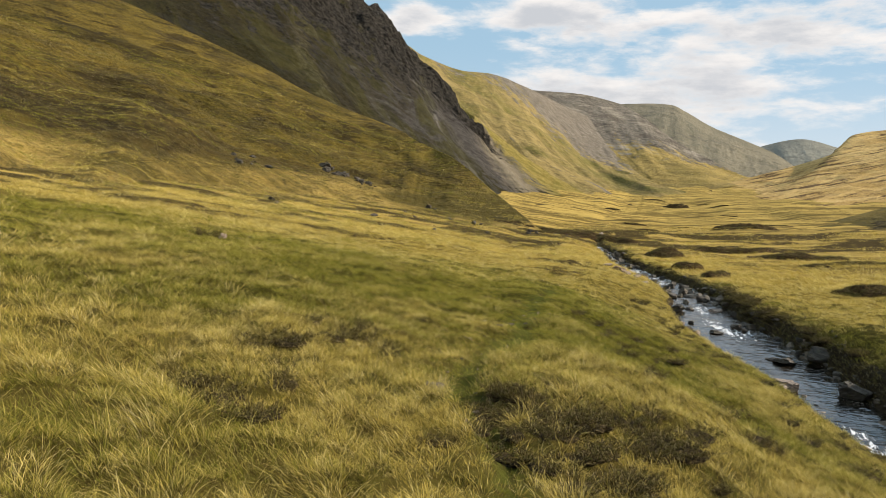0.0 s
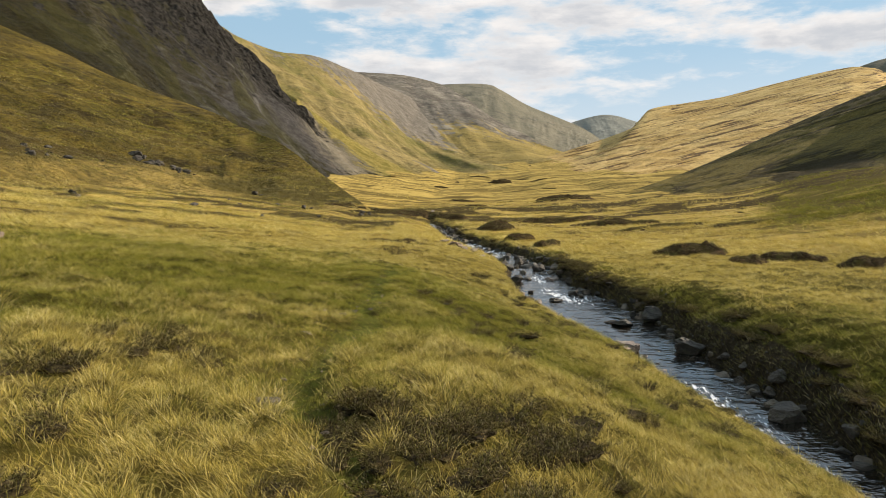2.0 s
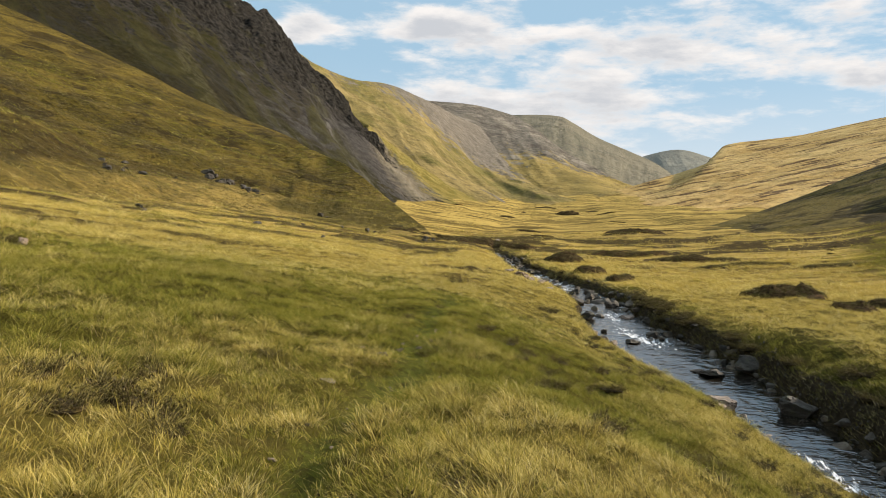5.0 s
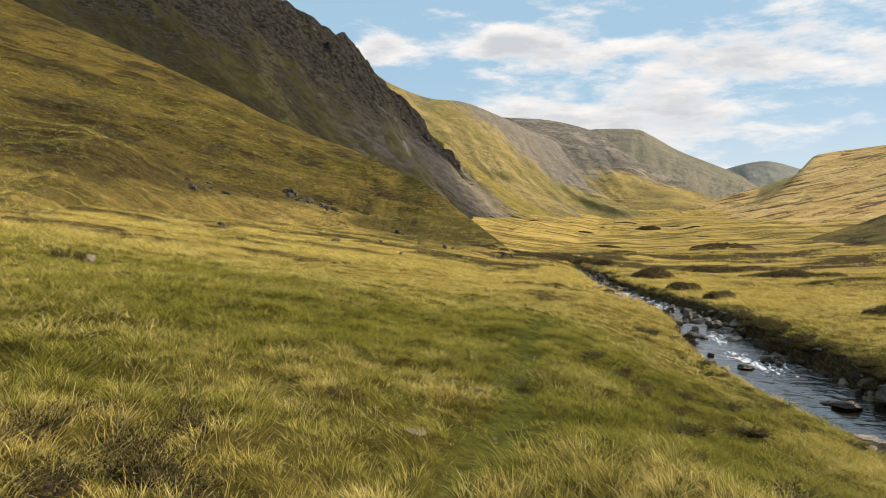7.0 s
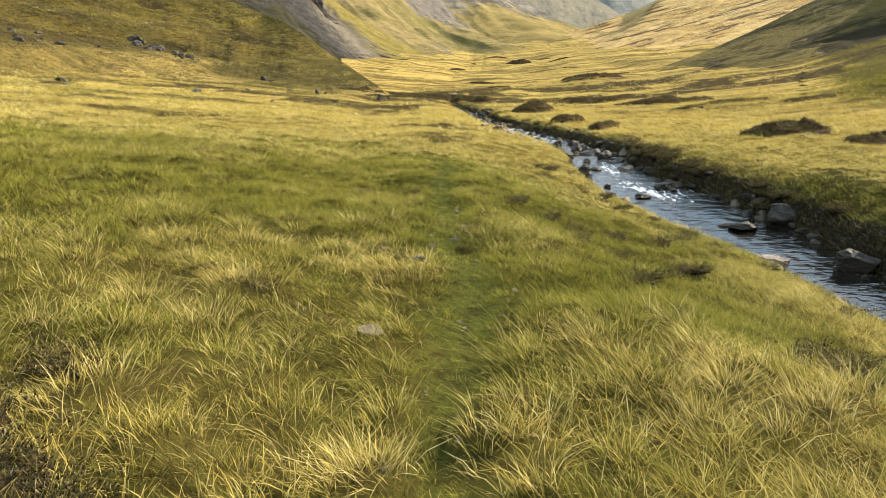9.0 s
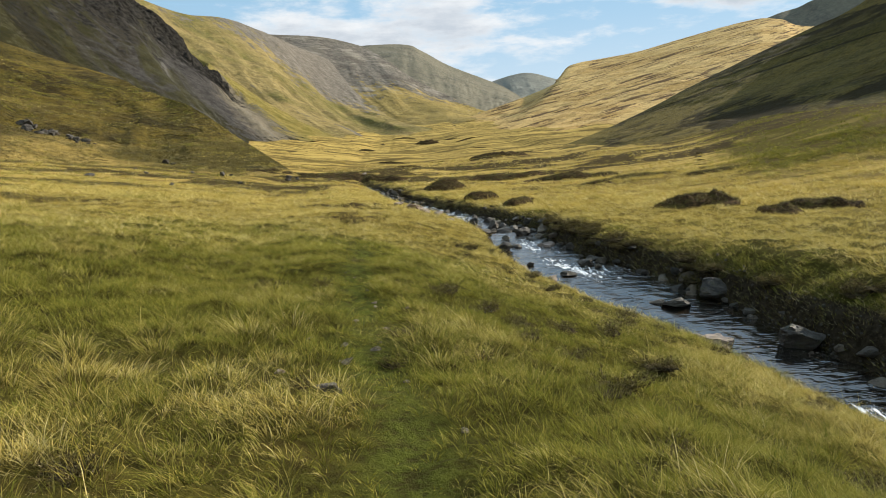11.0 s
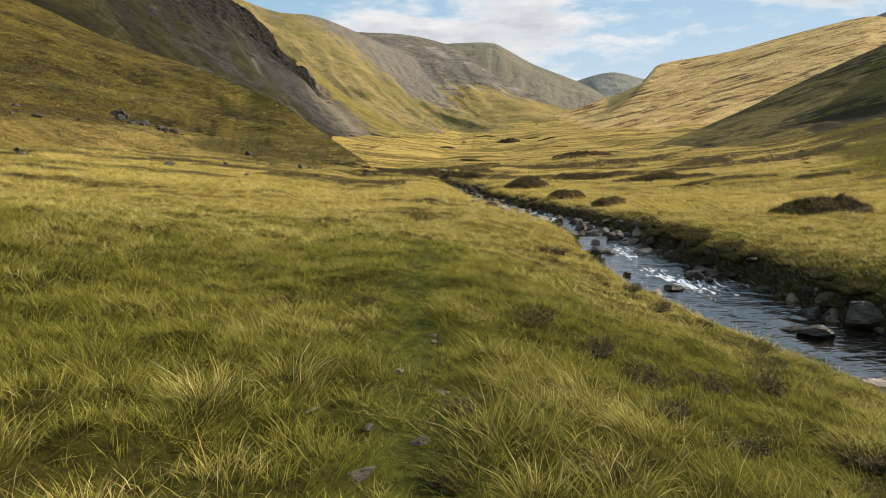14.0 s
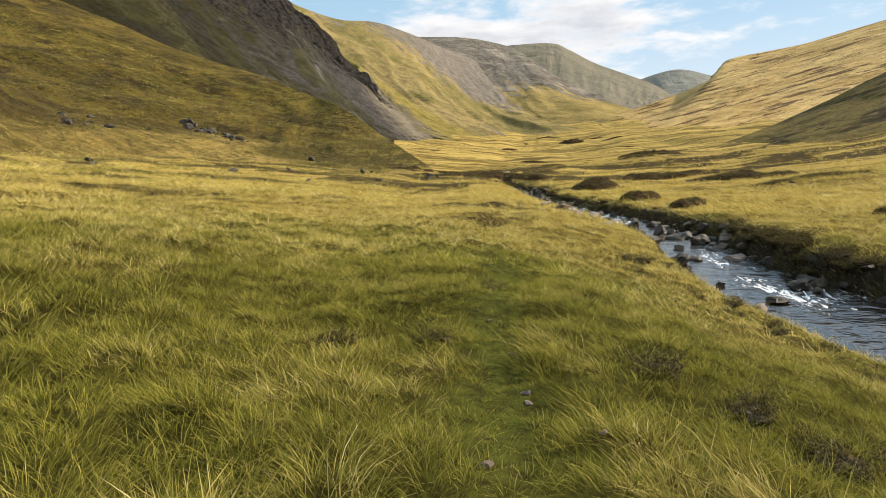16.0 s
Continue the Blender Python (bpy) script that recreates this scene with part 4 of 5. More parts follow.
for x, y, size in ((-39.2, 124.7, 1.6), (-37.8, 124.2, 0.9), (-22.9, 93.4, 1.1), (-22.0, 94.2, 0.7), (-16.0, 99.3, 1.3), (-14.8, 98.5, 0.8), (-28.5, 101.0, 0.9)):
    hit, place, *_ = spur.ray_cast((x, y, 300), (0, 0, -1))
    rock("rock", x, y, size, MAT_WET, "dark stone standing out of the rough moor", "moor stones", 0.75, 0.15, z=max(place.z if hit else -9, height(x, y)))
for k in range(14):
    y = random.uniform(60, 130)
    rock("rock", random.uniform(-40, -8), y, random.uniform(0.4, 1.1), random.choice([MAT_ROCK, MAT_WET]), "grey stone lying on the moor", "moor stones", 0.6, 0.15)
for k in range(150):
    y = 11 + 50 * random.random() ** 1.2
    l, r, w = (float(e[0]) for e in edges(np.array([y])))
    near = random.random() < 0.5
    x = l + random.uniform(-0.25, 0.4) if near else r + random.uniform(-0.7, 0.35)
    rock("stone", x, y, random.uniform(0.12, 0.38) * (1.15 if y > 30 else 1), random.choice([MAT_WET, MAT_WET, MAT_WET, MAT_ROCK, MAT_PINK]), "small stone along the water's edge", "stones along the stream", random.uniform(0.45, 0.8), 0.15, detail=3)


for x, y, z, size in ((243, 1070, 121, 20), (252, 1078, 129, 22), (262, 1086, 137, 20)):
    rock("crag", x, y, size, MAT_WET, "dark rocky knob on the skyline of the dry hillside", "skyline knobs", 0.5, 0.55, z=z)
for k in range(46):
    y = 13 + 30 * random.random()
    r = float(edges(np.array([y]))[1][0])
    rock("rock", r + random.uniform(-0.35, 0.25), y, random.uniform(0.35, 0.75), random.choice([MAT_WET, MAT_WET, MAT_ROCK]), "dark wet rock at the foot of the far bank", "rocks under the bank", random.uniform(0.5, 0.8), 0.2, detail=3)
for k in range(85):
    y = 34 + 56 * random.random()
    l, r, w = (float(e[0]) for e in edges(np.array([y])))
    rock("rock", random.uniform(l - 0.3, r + 0.3), y, random.uniform(0.35, 1.15), random.choice([MAT_WET, MAT_WET, MAT_WET, MAT_ROCK]), "rock in the narrow upper stream", "upper stream rocks", random.uniform(0.5, 0.8), 0.15, detail=3)


def scatter_pebbles():
    """Gravel along both edges and under the dark bank."""
    base = rock_mesh(77, 1)
    co = np.array([v.co for v in base.vertices])
    tri = np.array([p.vertices[:] for p in base.polygons])
    bpy.data.meshes.remove(base)
    m = 2600
    y = 9 + 40 * np.random.uniform(0, 1, m) ** 1.3
    l, r, w = edges(y)
    left = np.random.uniform(0, 1, m) < 0.35
    x = np.where(left, l + np.random.normal(0.1, 0.16, m), r + np.random.normal(-0.1, 0.4, m))
    z = np.maximum(terrain(x, y)[0], w - 0.06)
    size = np.random.uniform(0.04, 0.15, m)
    v = co[None] * size[:, None, None] * np.random.uniform(0.6, 1.2, (m, 1, 3)) + np.stack([x, y, z + 0.2 * size], -1)[:, None]
    idx = (tri[None] + (np.arange(m) * len(co))[:, None, None]).ravel()
    ob = new("gravel", mesh_from("gravel", v.reshape(-1, 3), idx, np.full(m * len(tri), 3)))
    ob.data.materials.append(MAT_WET)
    tagged(ob, "dark wet gravel along the stream's edges", "gravel", kind="stuff")


scatter_pebbles()


# ---------------------------------------------------------------- heather
def twig_mesh(seed, stems=64, leaves=22):
    """A low ragged shrub, one unit wide: bent stems from the root, with small leafy sprays along their upper ends."""
    np.random.seed(seed)
    a, d = np.random.uniform(0, 2 * np.pi, stems), np.sqrt(np.random.uniform(0, 1, stems))
    rim = np.clip(1 + 0.6 * fbm(np.cos(a) * 1.8 + seed, np.sin(a) * 1.8, 3, seed + 9), 0.5, 1.5)
    x, y = 0.22 * d * np.cos(a), 0.22 * d * np.sin(a)
    length = np.random.uniform(0.2, 0.42, stems) * (1.1 - 0.3 * d) * rim
    lean, bend = 0.15 + 0.95 * d * rim, np.random.uniform(-0.1, 0.4, stems)
    way = a + np.random.normal(0, 0.3, stems)
    n = stems * leaves
    t = np.random.uniform(0.25, 1.02, (stems, leaves))
    out = length[:, None] * (lean[:, None] * t + bend[:, None] * t * t)
    up = length[:, None] * (t - 0.42 * bend[:, None] * t * t - 0.25 * lean[:, None] ** 2 * t) * 0.85
    lx = (x[:, None] + np.cos(way)[:, None] * out).ravel() + np.random.normal(0, 0.022, n)
    ly = (y[:, None] + np.sin(way)[:, None] * out).ravel() + np.random.normal(0, 0.022, n)
    lz = np.maximum(up.ravel() + np.random.normal(0, 0.016, n), 0.0)
    size = np.random.uniform(0.03, 0.075, n)
    allx, ally, allz = np.concatenate([x, lx]), np.concatenate([y, ly]), np.concatenate([0 * x, lz])
    long = np.concatenate([length, size])
    wide = np.concatenate([np.full(stems, 0.008), np.random.uniform(0.010, 0.022, n)])
    ways = np.concatenate([way, np.repeat(way, leaves) + np.random.normal(0, 1.1, n)])
    return blades("heather", allx, ally, allz, long, wide, ways, np.concatenate([lean, np.random.uniform(0.1, 1.3, n)]), np.concatenate([bend, np.random.uniform(-0.4, 0.5, n)]), 1)


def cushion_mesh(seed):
    """A solid core added to a heather bush, coloured dark like its shaded inside."""
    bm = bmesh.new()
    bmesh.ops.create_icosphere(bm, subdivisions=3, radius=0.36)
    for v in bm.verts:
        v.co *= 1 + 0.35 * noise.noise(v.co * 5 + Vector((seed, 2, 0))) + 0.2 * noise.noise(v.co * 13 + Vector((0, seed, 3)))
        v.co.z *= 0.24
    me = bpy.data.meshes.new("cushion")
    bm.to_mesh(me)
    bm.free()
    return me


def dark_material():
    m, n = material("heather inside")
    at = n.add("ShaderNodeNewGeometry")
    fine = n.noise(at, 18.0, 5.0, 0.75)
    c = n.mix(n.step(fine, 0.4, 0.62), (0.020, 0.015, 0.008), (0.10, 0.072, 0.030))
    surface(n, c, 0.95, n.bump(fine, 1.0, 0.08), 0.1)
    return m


MAT_CUSHION = dark_material()
BUSHES = []
for k in range(6):
    top = new("heather_bush")
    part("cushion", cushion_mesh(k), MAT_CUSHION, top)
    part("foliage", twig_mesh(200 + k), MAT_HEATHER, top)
    tagged(top, "low dark brown heather bush among the moor grass", "heather", "heather bushes")
    BUSHES.append(top)
np.random.seed(5)
USED = set()
BUSH_AT = []


def bush(x, y, width, tall=1.0, label="", z=None):
    k = random.randrange(6)
    level = height(x, y) if z is None else z
    BUSH_AT.append((x, y, 0.45 * width))
    m = pose(x, y, level, random.uniform(-6, 6), random.uniform(-6, 6), random.uniform(0, 360))
    if k not in USED:
        USED.add(k)
        ob = BUSHES[k]
    else:
        ob = copy_thing(BUSHES[k], m)
    ob.matrix_world = m @ Matrix.Diagonal((width, width * random.uniform(0.7, 1.1), width * 1.05 * tall, 1))
    if label:
        ob["label"] = label
    return ob


for x, y, w in ((-0.8, 6.0, 0.5), (-1.2, 4.1, 0.5), (-0.5, 4.6, 0.8), (0.1, 5.5, 0.85), (-0.9, 3.2, 0.7), (-0.25, 3.7, 0.75), (0.4, 4.7, 0.75), (-1.5, 3.0, 0.4), (-4.2, 5.0, 0.75), (-5.5, 5.8, 0.7), (-3.8, 4.2, 0.5), (-3.6, 2.6, 0.65), (0.5, 9.8, 0.6), (1.7, 9.5, 0.5), (2.3, 8.6, 0.5), (-2.1, 13.8, 0.35), (-0.2, 11.3, 0.45), (0.45, 9.0, 0.5), (-1.3, 9.0, 0.4), (-3.2, 6.3, 0.45)):
    bush(x, y, w * 1.05, 0.75)
for x, y, w in ((0.44, 9.4, 0.7), (2.26, 12.3, 0.7), (2.1, 8.5, 0.6), (0.95, 6.0, 0.7), (0.4, 6.2, 0.6), (2.5, 19.0, 0.9), (0.1, 16.2, 0.6), (1.1, 15.1, 0.7), (-1.4, 13.1, 0.4), (-0.6, 14.7, 0.45), (1.75, 12.1, 0.6), (3.1, 22.6, 0.8), (3.9, 19.6, 0.7), (4.9, 15.4, 0.6), (1.7, 10.2, 0.5)):
    bush(x, y, w, 0.7, "low brown heather mat on the stream's grassy slope")
for x, y, w in ((-3.9, 6.9, 0.8), (-4.3, 7.3, 0.7), (-3.5, 6.6, 0.6), (-4.1, 6.3, 0.6), (-4.8, 6.9, 0.7), (-4.4, 4.6, 0.7), (-3.4, 3.4, 0.6), (-4.0, 2.9, 0.6), (-3.0, 2.3, 0.6)):
    bush(x, y, w, 0.8)
for k in range(34):
    a, d = random.uniform(0, 6.28), random.random() ** 0.6
    bush(-0.1 + 1.45 * d * math.cos(a), 4.2 + 1.6 * d * math.sin(a), random.uniform(0.35, 0.75), 0.85, "ragged brown heather with dry stems beside the path")
for x, y, w in ((-3.7, 9.8, 0.4), (-4.2, 8.0, 0.5), (-2.2, 12.9, 0.35), (-2.9, 11.9, 0.3), (-0.1, 13.2, 0.7), (-0.2, 14.5, 0.5), (1.6, 18.4, 0.65), (-1.5, 16.8, 0.6), (-0.5, 15.8, 0.55), (0.5, 14.2, 0.5), (-0.3, 12.6, 0.4), (2.1, 22.6, 0.5), (-3.75, 31.0, 0.7), (-4.1, 17.0, 0.5), (-2.9, 20.7, 0.6), (1.05, 17.3, 0.6), (2.3, 20.2, 0.7), (0.2, 30.5, 0.8), (-0.9, 16.4, 0.5), (1.8, 19.5, 0.6), (-3.3, 17.4, 0.4), (-13.9, 17.6, 1.2)):
    bush(x, y, w * 1.05, 0.8)
for k in range(40):
    y = 8 + 24 * random.random()
    l = float(edges(np.array([y]))[0][0])
    bush(l - random.uniform(0.35, 3.6), y, random.uniform(0.3, 0.65), 0.7, "low brown heather mat on the stream's grassy slope")
for k in range(46):
    y = 11 + 25 * random.random()
    r = float(edges(np.array([y]))[1][0])
    deep = 1.6 if 15 < y < 24 else 0.8
    bush(r + random.uniform(0.3, deep), y, random.uniform(0.5, 1.0), random.uniform(0.7, 1.0), "dark heather and dead grass on the shaded bank")
for k in range(46):
    y = 27 + 52 * random.random()
    r = float(edges(np.array([y]))[1][0])
    bush(r + random.uniform(0.1, 0.9), y, random.uniform(0.5, 1.15), 0.9, "dark heather and dead grass on the shaded bank")


def peat_material():
    m, n = material("eroded peat")
    at = n.add("ShaderNodeNewGeometry")
    fine, mid = n.noise(at, 9.0, 6.0, 0.75), n.noise(at, 1.6, 5.0, 0.65)
    c = n.mix(n.step(fine, 0.4, 0.62), (0.028, 0.018, 0.009), (0.12, 0.072, 0.030))
    c = n.mix(n.math("MULTIPLY", n.step(mid, 0.54, 0.62), 0.6), c, (0.13, 0.11, 0.03))
    surface(n, c, 0.95, n.bump(n.math("ADD", fine, n.math("MULTIPLY", mid, 2.0)), 1.0, 0.15), 0.1)
    return m


MAT_PEAT = peat_material()


def mound(x, y, length, width, tall, turn, label):
    """A peat hag: a low eroded hump with ragged heather on it."""
    top = new("peat_mound")

    def lift(px, py):
        d = np.hypot(px, py) * 2 * (1 + 0.35 * fbm(px * 3 + x, py * 3 + y, 3, 15))
        lumps = 0.66 + 0.55 * fbm(px * length * 0.7 + y, py * width * 0.9, 5, 16, 0.6)
        return tall * (np.clip(1 - d * d, 0, 1) ** 0.55 * lumps - 0.25 * smooth(d, 0.85, 1.25))

    rings, segs = np.linspace(0.0, 0.62, 26), np.linspace(0, 2 * np.pi, 65)
    px, py = rings[:, None] * np.cos(segs), rings[:, None] * np.sin(segs)
    turned = Matrix.Rotation(radians(turn), 3, "Z")
    gx = x + turned[0][0] * px * length + turned[0][1] * py * width
    gy = y + turned[1][0] * px * length + turned[1][1] * py * width
    base = height(x, y)
    hump = np.stack([px * length, py * width, lift(px, py) + terrain(gx, gy)[0] - base], -1)
    part("hump", grid_mesh("hump", hump[:, ::-1]), MAT_PEAT, top)
    n = min(int(300 * length * width), 6000)
    a, d = np.random.uniform(0, 6.28, n), 0.5 * np.sqrt(np.random.uniform(0, 1, n))
    px, py = d * np.cos(a), d * np.sin(a)
    gx = x + turned[0][0] * px * length + turned[0][1] * py * width
    gy = y + turned[1][0] * px * length + turned[1][1] * py * width
    z = lift(px, py) + terrain(gx, gy)[0] - base
    grow = 1 + 0.06 * length
    cover = blades("heather", px * length, py * width, z, grow * np.random.uniform(0.06, 0.17, n), grow * 0.022 * np.random.uniform(0.5, 1.5, n), np.random.uniform(0, 6.28, n), np.random.uniform(0.1, 1.3, n), np.random.uniform(0, 0.4, n), 1)
    part("heather_cover", cover, MAT_HEATHER, top, "dry brown heather tops")
    top.matrix_world = pose(x, y, base, 0, 0, turn)
    return tagged(top, label, "mound", "peat mounds")


for x, y, l, w, h, turn in ((12.4, 40.6, 4.6, 2.2, 0.85, 4), (14.0, 36.0, 2.3, 1.3, 0.65, 8), (16.8, 37.6, 3.2, 1.6, 0.75, -6), (18.7, 34.0, 2.6, 1.2, 0.6, 5), (21.2, 34.6, 2.2, 1.2, 0.6, 0), (2.2, 71, 3.6, 3.0, 1.0, 20), (3.3, 54, 2.6, 1.8, 0.7, 30), (4.9, 48, 2.4, 1.5, 0.7, 40)):
    mound(x, y, l, w, h, turn, "dark eroded peat mound topped with heather")
for x, y, l, w, h, turn in ((9.5, 88, 9, 3.5, 0.9, 8), (16, 79, 9, 3.5, 0.8, -4), (-15, 126, 10, 3, 0.7, -14), (24, 190, 14, 6, 1.4, 3), (15, 415, 13, 6, 2.6, 0), (-4, 112, 7, 3, 0.9, 10), (-20, 118, 12, 6, 1.3, -25), (-15, 110, 11, 5, 1.0, -20), (-10, 116, 13, 5, 1.1, -12)):
    mound(x, y, l, w, h, turn, "long dark bank of peat and heather on the valley floor")


def relief_of(name, x0, x1, y0, y1):
    """The height of a hillside over a square-metre raster."""
    grid = SLOPES[name]
    raster = np.full((int(x1 - x0) + 1, int(y1 - y0) + 1), -99.0)
    for a in np.linspace(0, 1, 4)[:-1]:
        for e in np.linspace(0, 1, 4)[:-1]:
            p = (grid[:-1, :-1] * (1 - a) + grid[1:, :-1] * a) * (1 - e) + (grid[:-1, 1:] * (1 - a) + grid[1:, 1:] * a) * e
            p = p.reshape(-1, 3)
            i, j = np.floor(p[:, 0] - x0).astype(int), np.floor(p[:, 1] - y0).astype(int)
            ok = (i >= 0) & (j >= 0) & (i < raster.shape[0]) & (j < raster.shape[1])
            raster[i[ok], j[ok]] = np.maximum(raster[i[ok], j[ok]], p[ok, 2])
    return raster


SPUR = relief_of("spur_hillside", -240, 0, 0, 260)


def moor_level(x, y):
    """Ground or spur, whichever is on top, and whether it is the spur."""
    low = terrain(x, y)[0]
    fx, fy = np.clip(x + 239.5, 0, 238.9), np.clip(y - 0.5, 0, 258.9)
    i, j = fx.astype(int), fy.astype(int)
    a, e = fx - i, fy - j
    high = (SPUR[i, j] * (1 - a) + SPUR[i + 1, j] * a) * (1 - e) + (SPUR[i, j + 1] * (1 - a) + SPUR[i + 1, j + 1] * a) * e
    high = np.where(x > -0.6, -99.0, high)
    return np.maximum(low, high), high > low, high - low


def heath(x, y):
    """How much heather grows here; above 0.15 it takes over from the grass."""
    z, on_spur, rise = moor_level(x, y)
    left, right, water = edges(y)
    drift = 0.04 + 0.08 * smooth(left - x, 10, 18) * smooth(y, 36, 60) + fbm(x / 15, y / 8, 5, 71, 0.6) + 0.4 * fbm(x / 4, y / 2.6, 3, 75) + 0.12 * np.exp(-(((rise + 0.3) / 2.4) ** 2)) + 0.06 * on_spur * smooth(rise, 2.5, 5) + 0.34 * np.exp(-(((rise - 4.8) / 1.3) ** 2)) * on_spur * smooth(-x, 44, 56) + 0.10 * smooth(y - 0.3 * x, 70, 95) * (1 - on_spur)
    return drift - 0.6 * (1 - smooth(np.hypot(x, y - 5), 18, 36)) - 0.8 * (1 - smooth(left - x, 1, 6)) * (y < 90) - 0.5 * smooth(y, 140, 220)


def tufts(name, x, y, each, size, tall, wide, mat, dry, label, category, shift=0.0):
    m = len(x)
    a, d = np.random.uniform(0, 6.28, (m, each)), np.sqrt(np.random.uniform(0, 1, (m, each)))
    px, py = (x[:, None] + d * size[:, None] * np.cos(a)).ravel(), (y[:, None] + d * size[:, None] * np.sin(a)).ravel()
    length = (tall[:, None] * np.random.uniform(0.5, 1.4, (m, each))).ravel()
    width = (wide[:, None] * np.random.uniform(0.5, 1.3, (m, each))).ravel()
    extra = [("tuft", np.repeat(np.random.uniform(0, 0.8, m), each)), ("dry", np.repeat(dry, each))]
    ob = new(name, blades(name, px, py, moor_level(px, py)[0] - 0.04, length, width, comb(a.ravel(), 0.6, px, py), np.random.uniform(0.1, 1.0, m * each), np.random.uniform(0, 0.8, m * each), 1, extra, 0.45))
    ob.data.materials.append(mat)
    return tagged(ob, label, category, kind="stuff")


def scatter_moor():
    """Heather in drifts and grass tufts over the moor and the lower spur."""
    n = 60000
    r = 16 * (225 / 16) ** np.random.uniform(0, 1, n)
    a = np.random.uniform(-0.95, 0.16, n)
    x, y = -1 + r * np.sin(a), 5 + r * np.cos(a)
    bank = terrain(x, y)[2]
    z, on_spur, rise = moor_level(x, y)
    drift = heath(x, y)
    ok = (bank < 0.2) & ((x < -5) | (y > 45)) & (z < 45)
    heather = ok & (drift > 0.16) & (np.random.uniform(0, 1, n) < 0.75)
    grass = ok & (drift < 0.22) & (np.random.uniform(0, 1, n) < np.where(on_spur, 0.6, 0.4))
    q = 0.10 + r / 420
    tufts("heather_drift", x[heather], y[heather], 14, (1.1 * q)[heather], (0.55 * q + 0.03)[heather], (0.16 * q)[heather], MAT_HEATHER, np.zeros(heather.sum()), "dark brown heather drifts scattered over the moor and the spur", "heather")
    dry = np.where(on_spur, 0.12 + 0.6 * (1 - smooth(rise, 2.6, 5)) + 0.9 * fbm(x / 26, y / 13, 4, 73), dryness(x, y)) + np.random.normal(0, 0.1, n)
    tufts("moor_tufts", x[grass], y[grass], 9, (0.9 * q)[grass], (0.7 * q + 0.04)[grass], (0.13 * q)[grass], MAT_GRASS, np.clip(dry, 0, 1)[grass], "rough olive and straw grass tufts on the moor and the spur", "grass")
    by = 8 + 50 * np.random.uniform(0, 1, 1700) ** 1.4
    br = edges(by)[1]
    bx = br + 0.1 + np.random.uniform(0, 1, 1700) ** 1.3 * np.interp(by, [10, 15, 17, 22, 27, 60], [0.9, 1.0, 1.5, 1.5, 0.7, 0.7])
    size = np.random.uniform(0.12, 0.34, 1700)
    tufts("bank_heather", bx, by, 20, size, 0.4 * size + 0.04, 0.11 * size, MAT_HEATHER, np.zeros(1700), "dark heather hanging over the stream's bank", "heather")


def comb(a, strength, x, y):
    """Blade directions: outwards from the tuft, combed by the wind."""
    wind = 2.5 + 1.3 * fbm(x * 0.4, y * 0.4, 2, 81)
    return np.arctan2(np.sin(a) + strength * np.sin(wind), np.cos(a) + strength * np.cos(wind))


def paint_heath():
    """Marks the ground under the heather."""
    me = scene.objects["ground"].data
    co = np.empty(len(me.vertices) * 3, np.float32)
    me.vertices.foreach_get("co", co)
    x, y = co[0::3].astype(float), co[1::3].astype(float)
    me.attributes.new("heath", "FLOAT", "POINT").data.foreach_set("value", heath(x, y).astype(np.float32))


scatter_moor()
paint_heath()
# Row of bushes added in place of a ditch's dark line.
for x, y in ((40, 106), (38.5, 102), (36.5, 98), (35, 93.5), (32.5, 88), (31, 84), (29, 79), (27, 74), (25, 69)):
    bush(x, y, random.uniform(0.7, 1.1), 0.5, "dark heather bushes in place of a narrow ditch")
for x, y, l, w in ((18, 68, 9, 2.6), (12.5, 101, 10, 3.0), (24, 64, 6, 2.0)):
    mound(x, y, l, w, 0.26, random.uniform(-8, 8), "low brown heather bank across the plain")
for k in range(14):
    y = 150 + 420 * random.random() ** 1.3
    x = random.uniform(-0.09, 0.16) * y
    mound(x, y, random.uniform(5, 12) * (0.7 + y / 600), random.uniform(1.6, 3.2) * (0.7 + y / 600), random.uniform(0.3, 0.7) * (0.7 + y / 500), random.uniform(-12, 12), "low dark peat hag on the valley floor")


# ---------------------------------------------------------------- grass
def open_ground(x, y, thick=False):
    """Where grass may grow: off the bare bank, the trodden path and the heather, inside the valley that is looked along."""
    rng = np.random
    m = len(x)
    z, worn, bank = terrain(x, y)
    keep = (rng.uniform(0, 1, m) > np.clip(worn * (2.2 if thick else 0.4), 0, 0.97)) & (bank < rng.uniform(0.2, 0.85, m))
    keep &= np.abs(x + 1) < 0.85 * (y + 4) + 4.5
    for bx, by, br in BUSH_AT:
        keep &= ((x - bx) ** 2 + (y - by) ** 2 > br * br) | (rng.uniform(0, 1, m) < (0.15 if thick else 0.55))
    keep &= (y < 21) | (heath(x, y) < 0.17) | (rng.uniform(0, 1, m) < 0.2)
    return keep, worn, bank


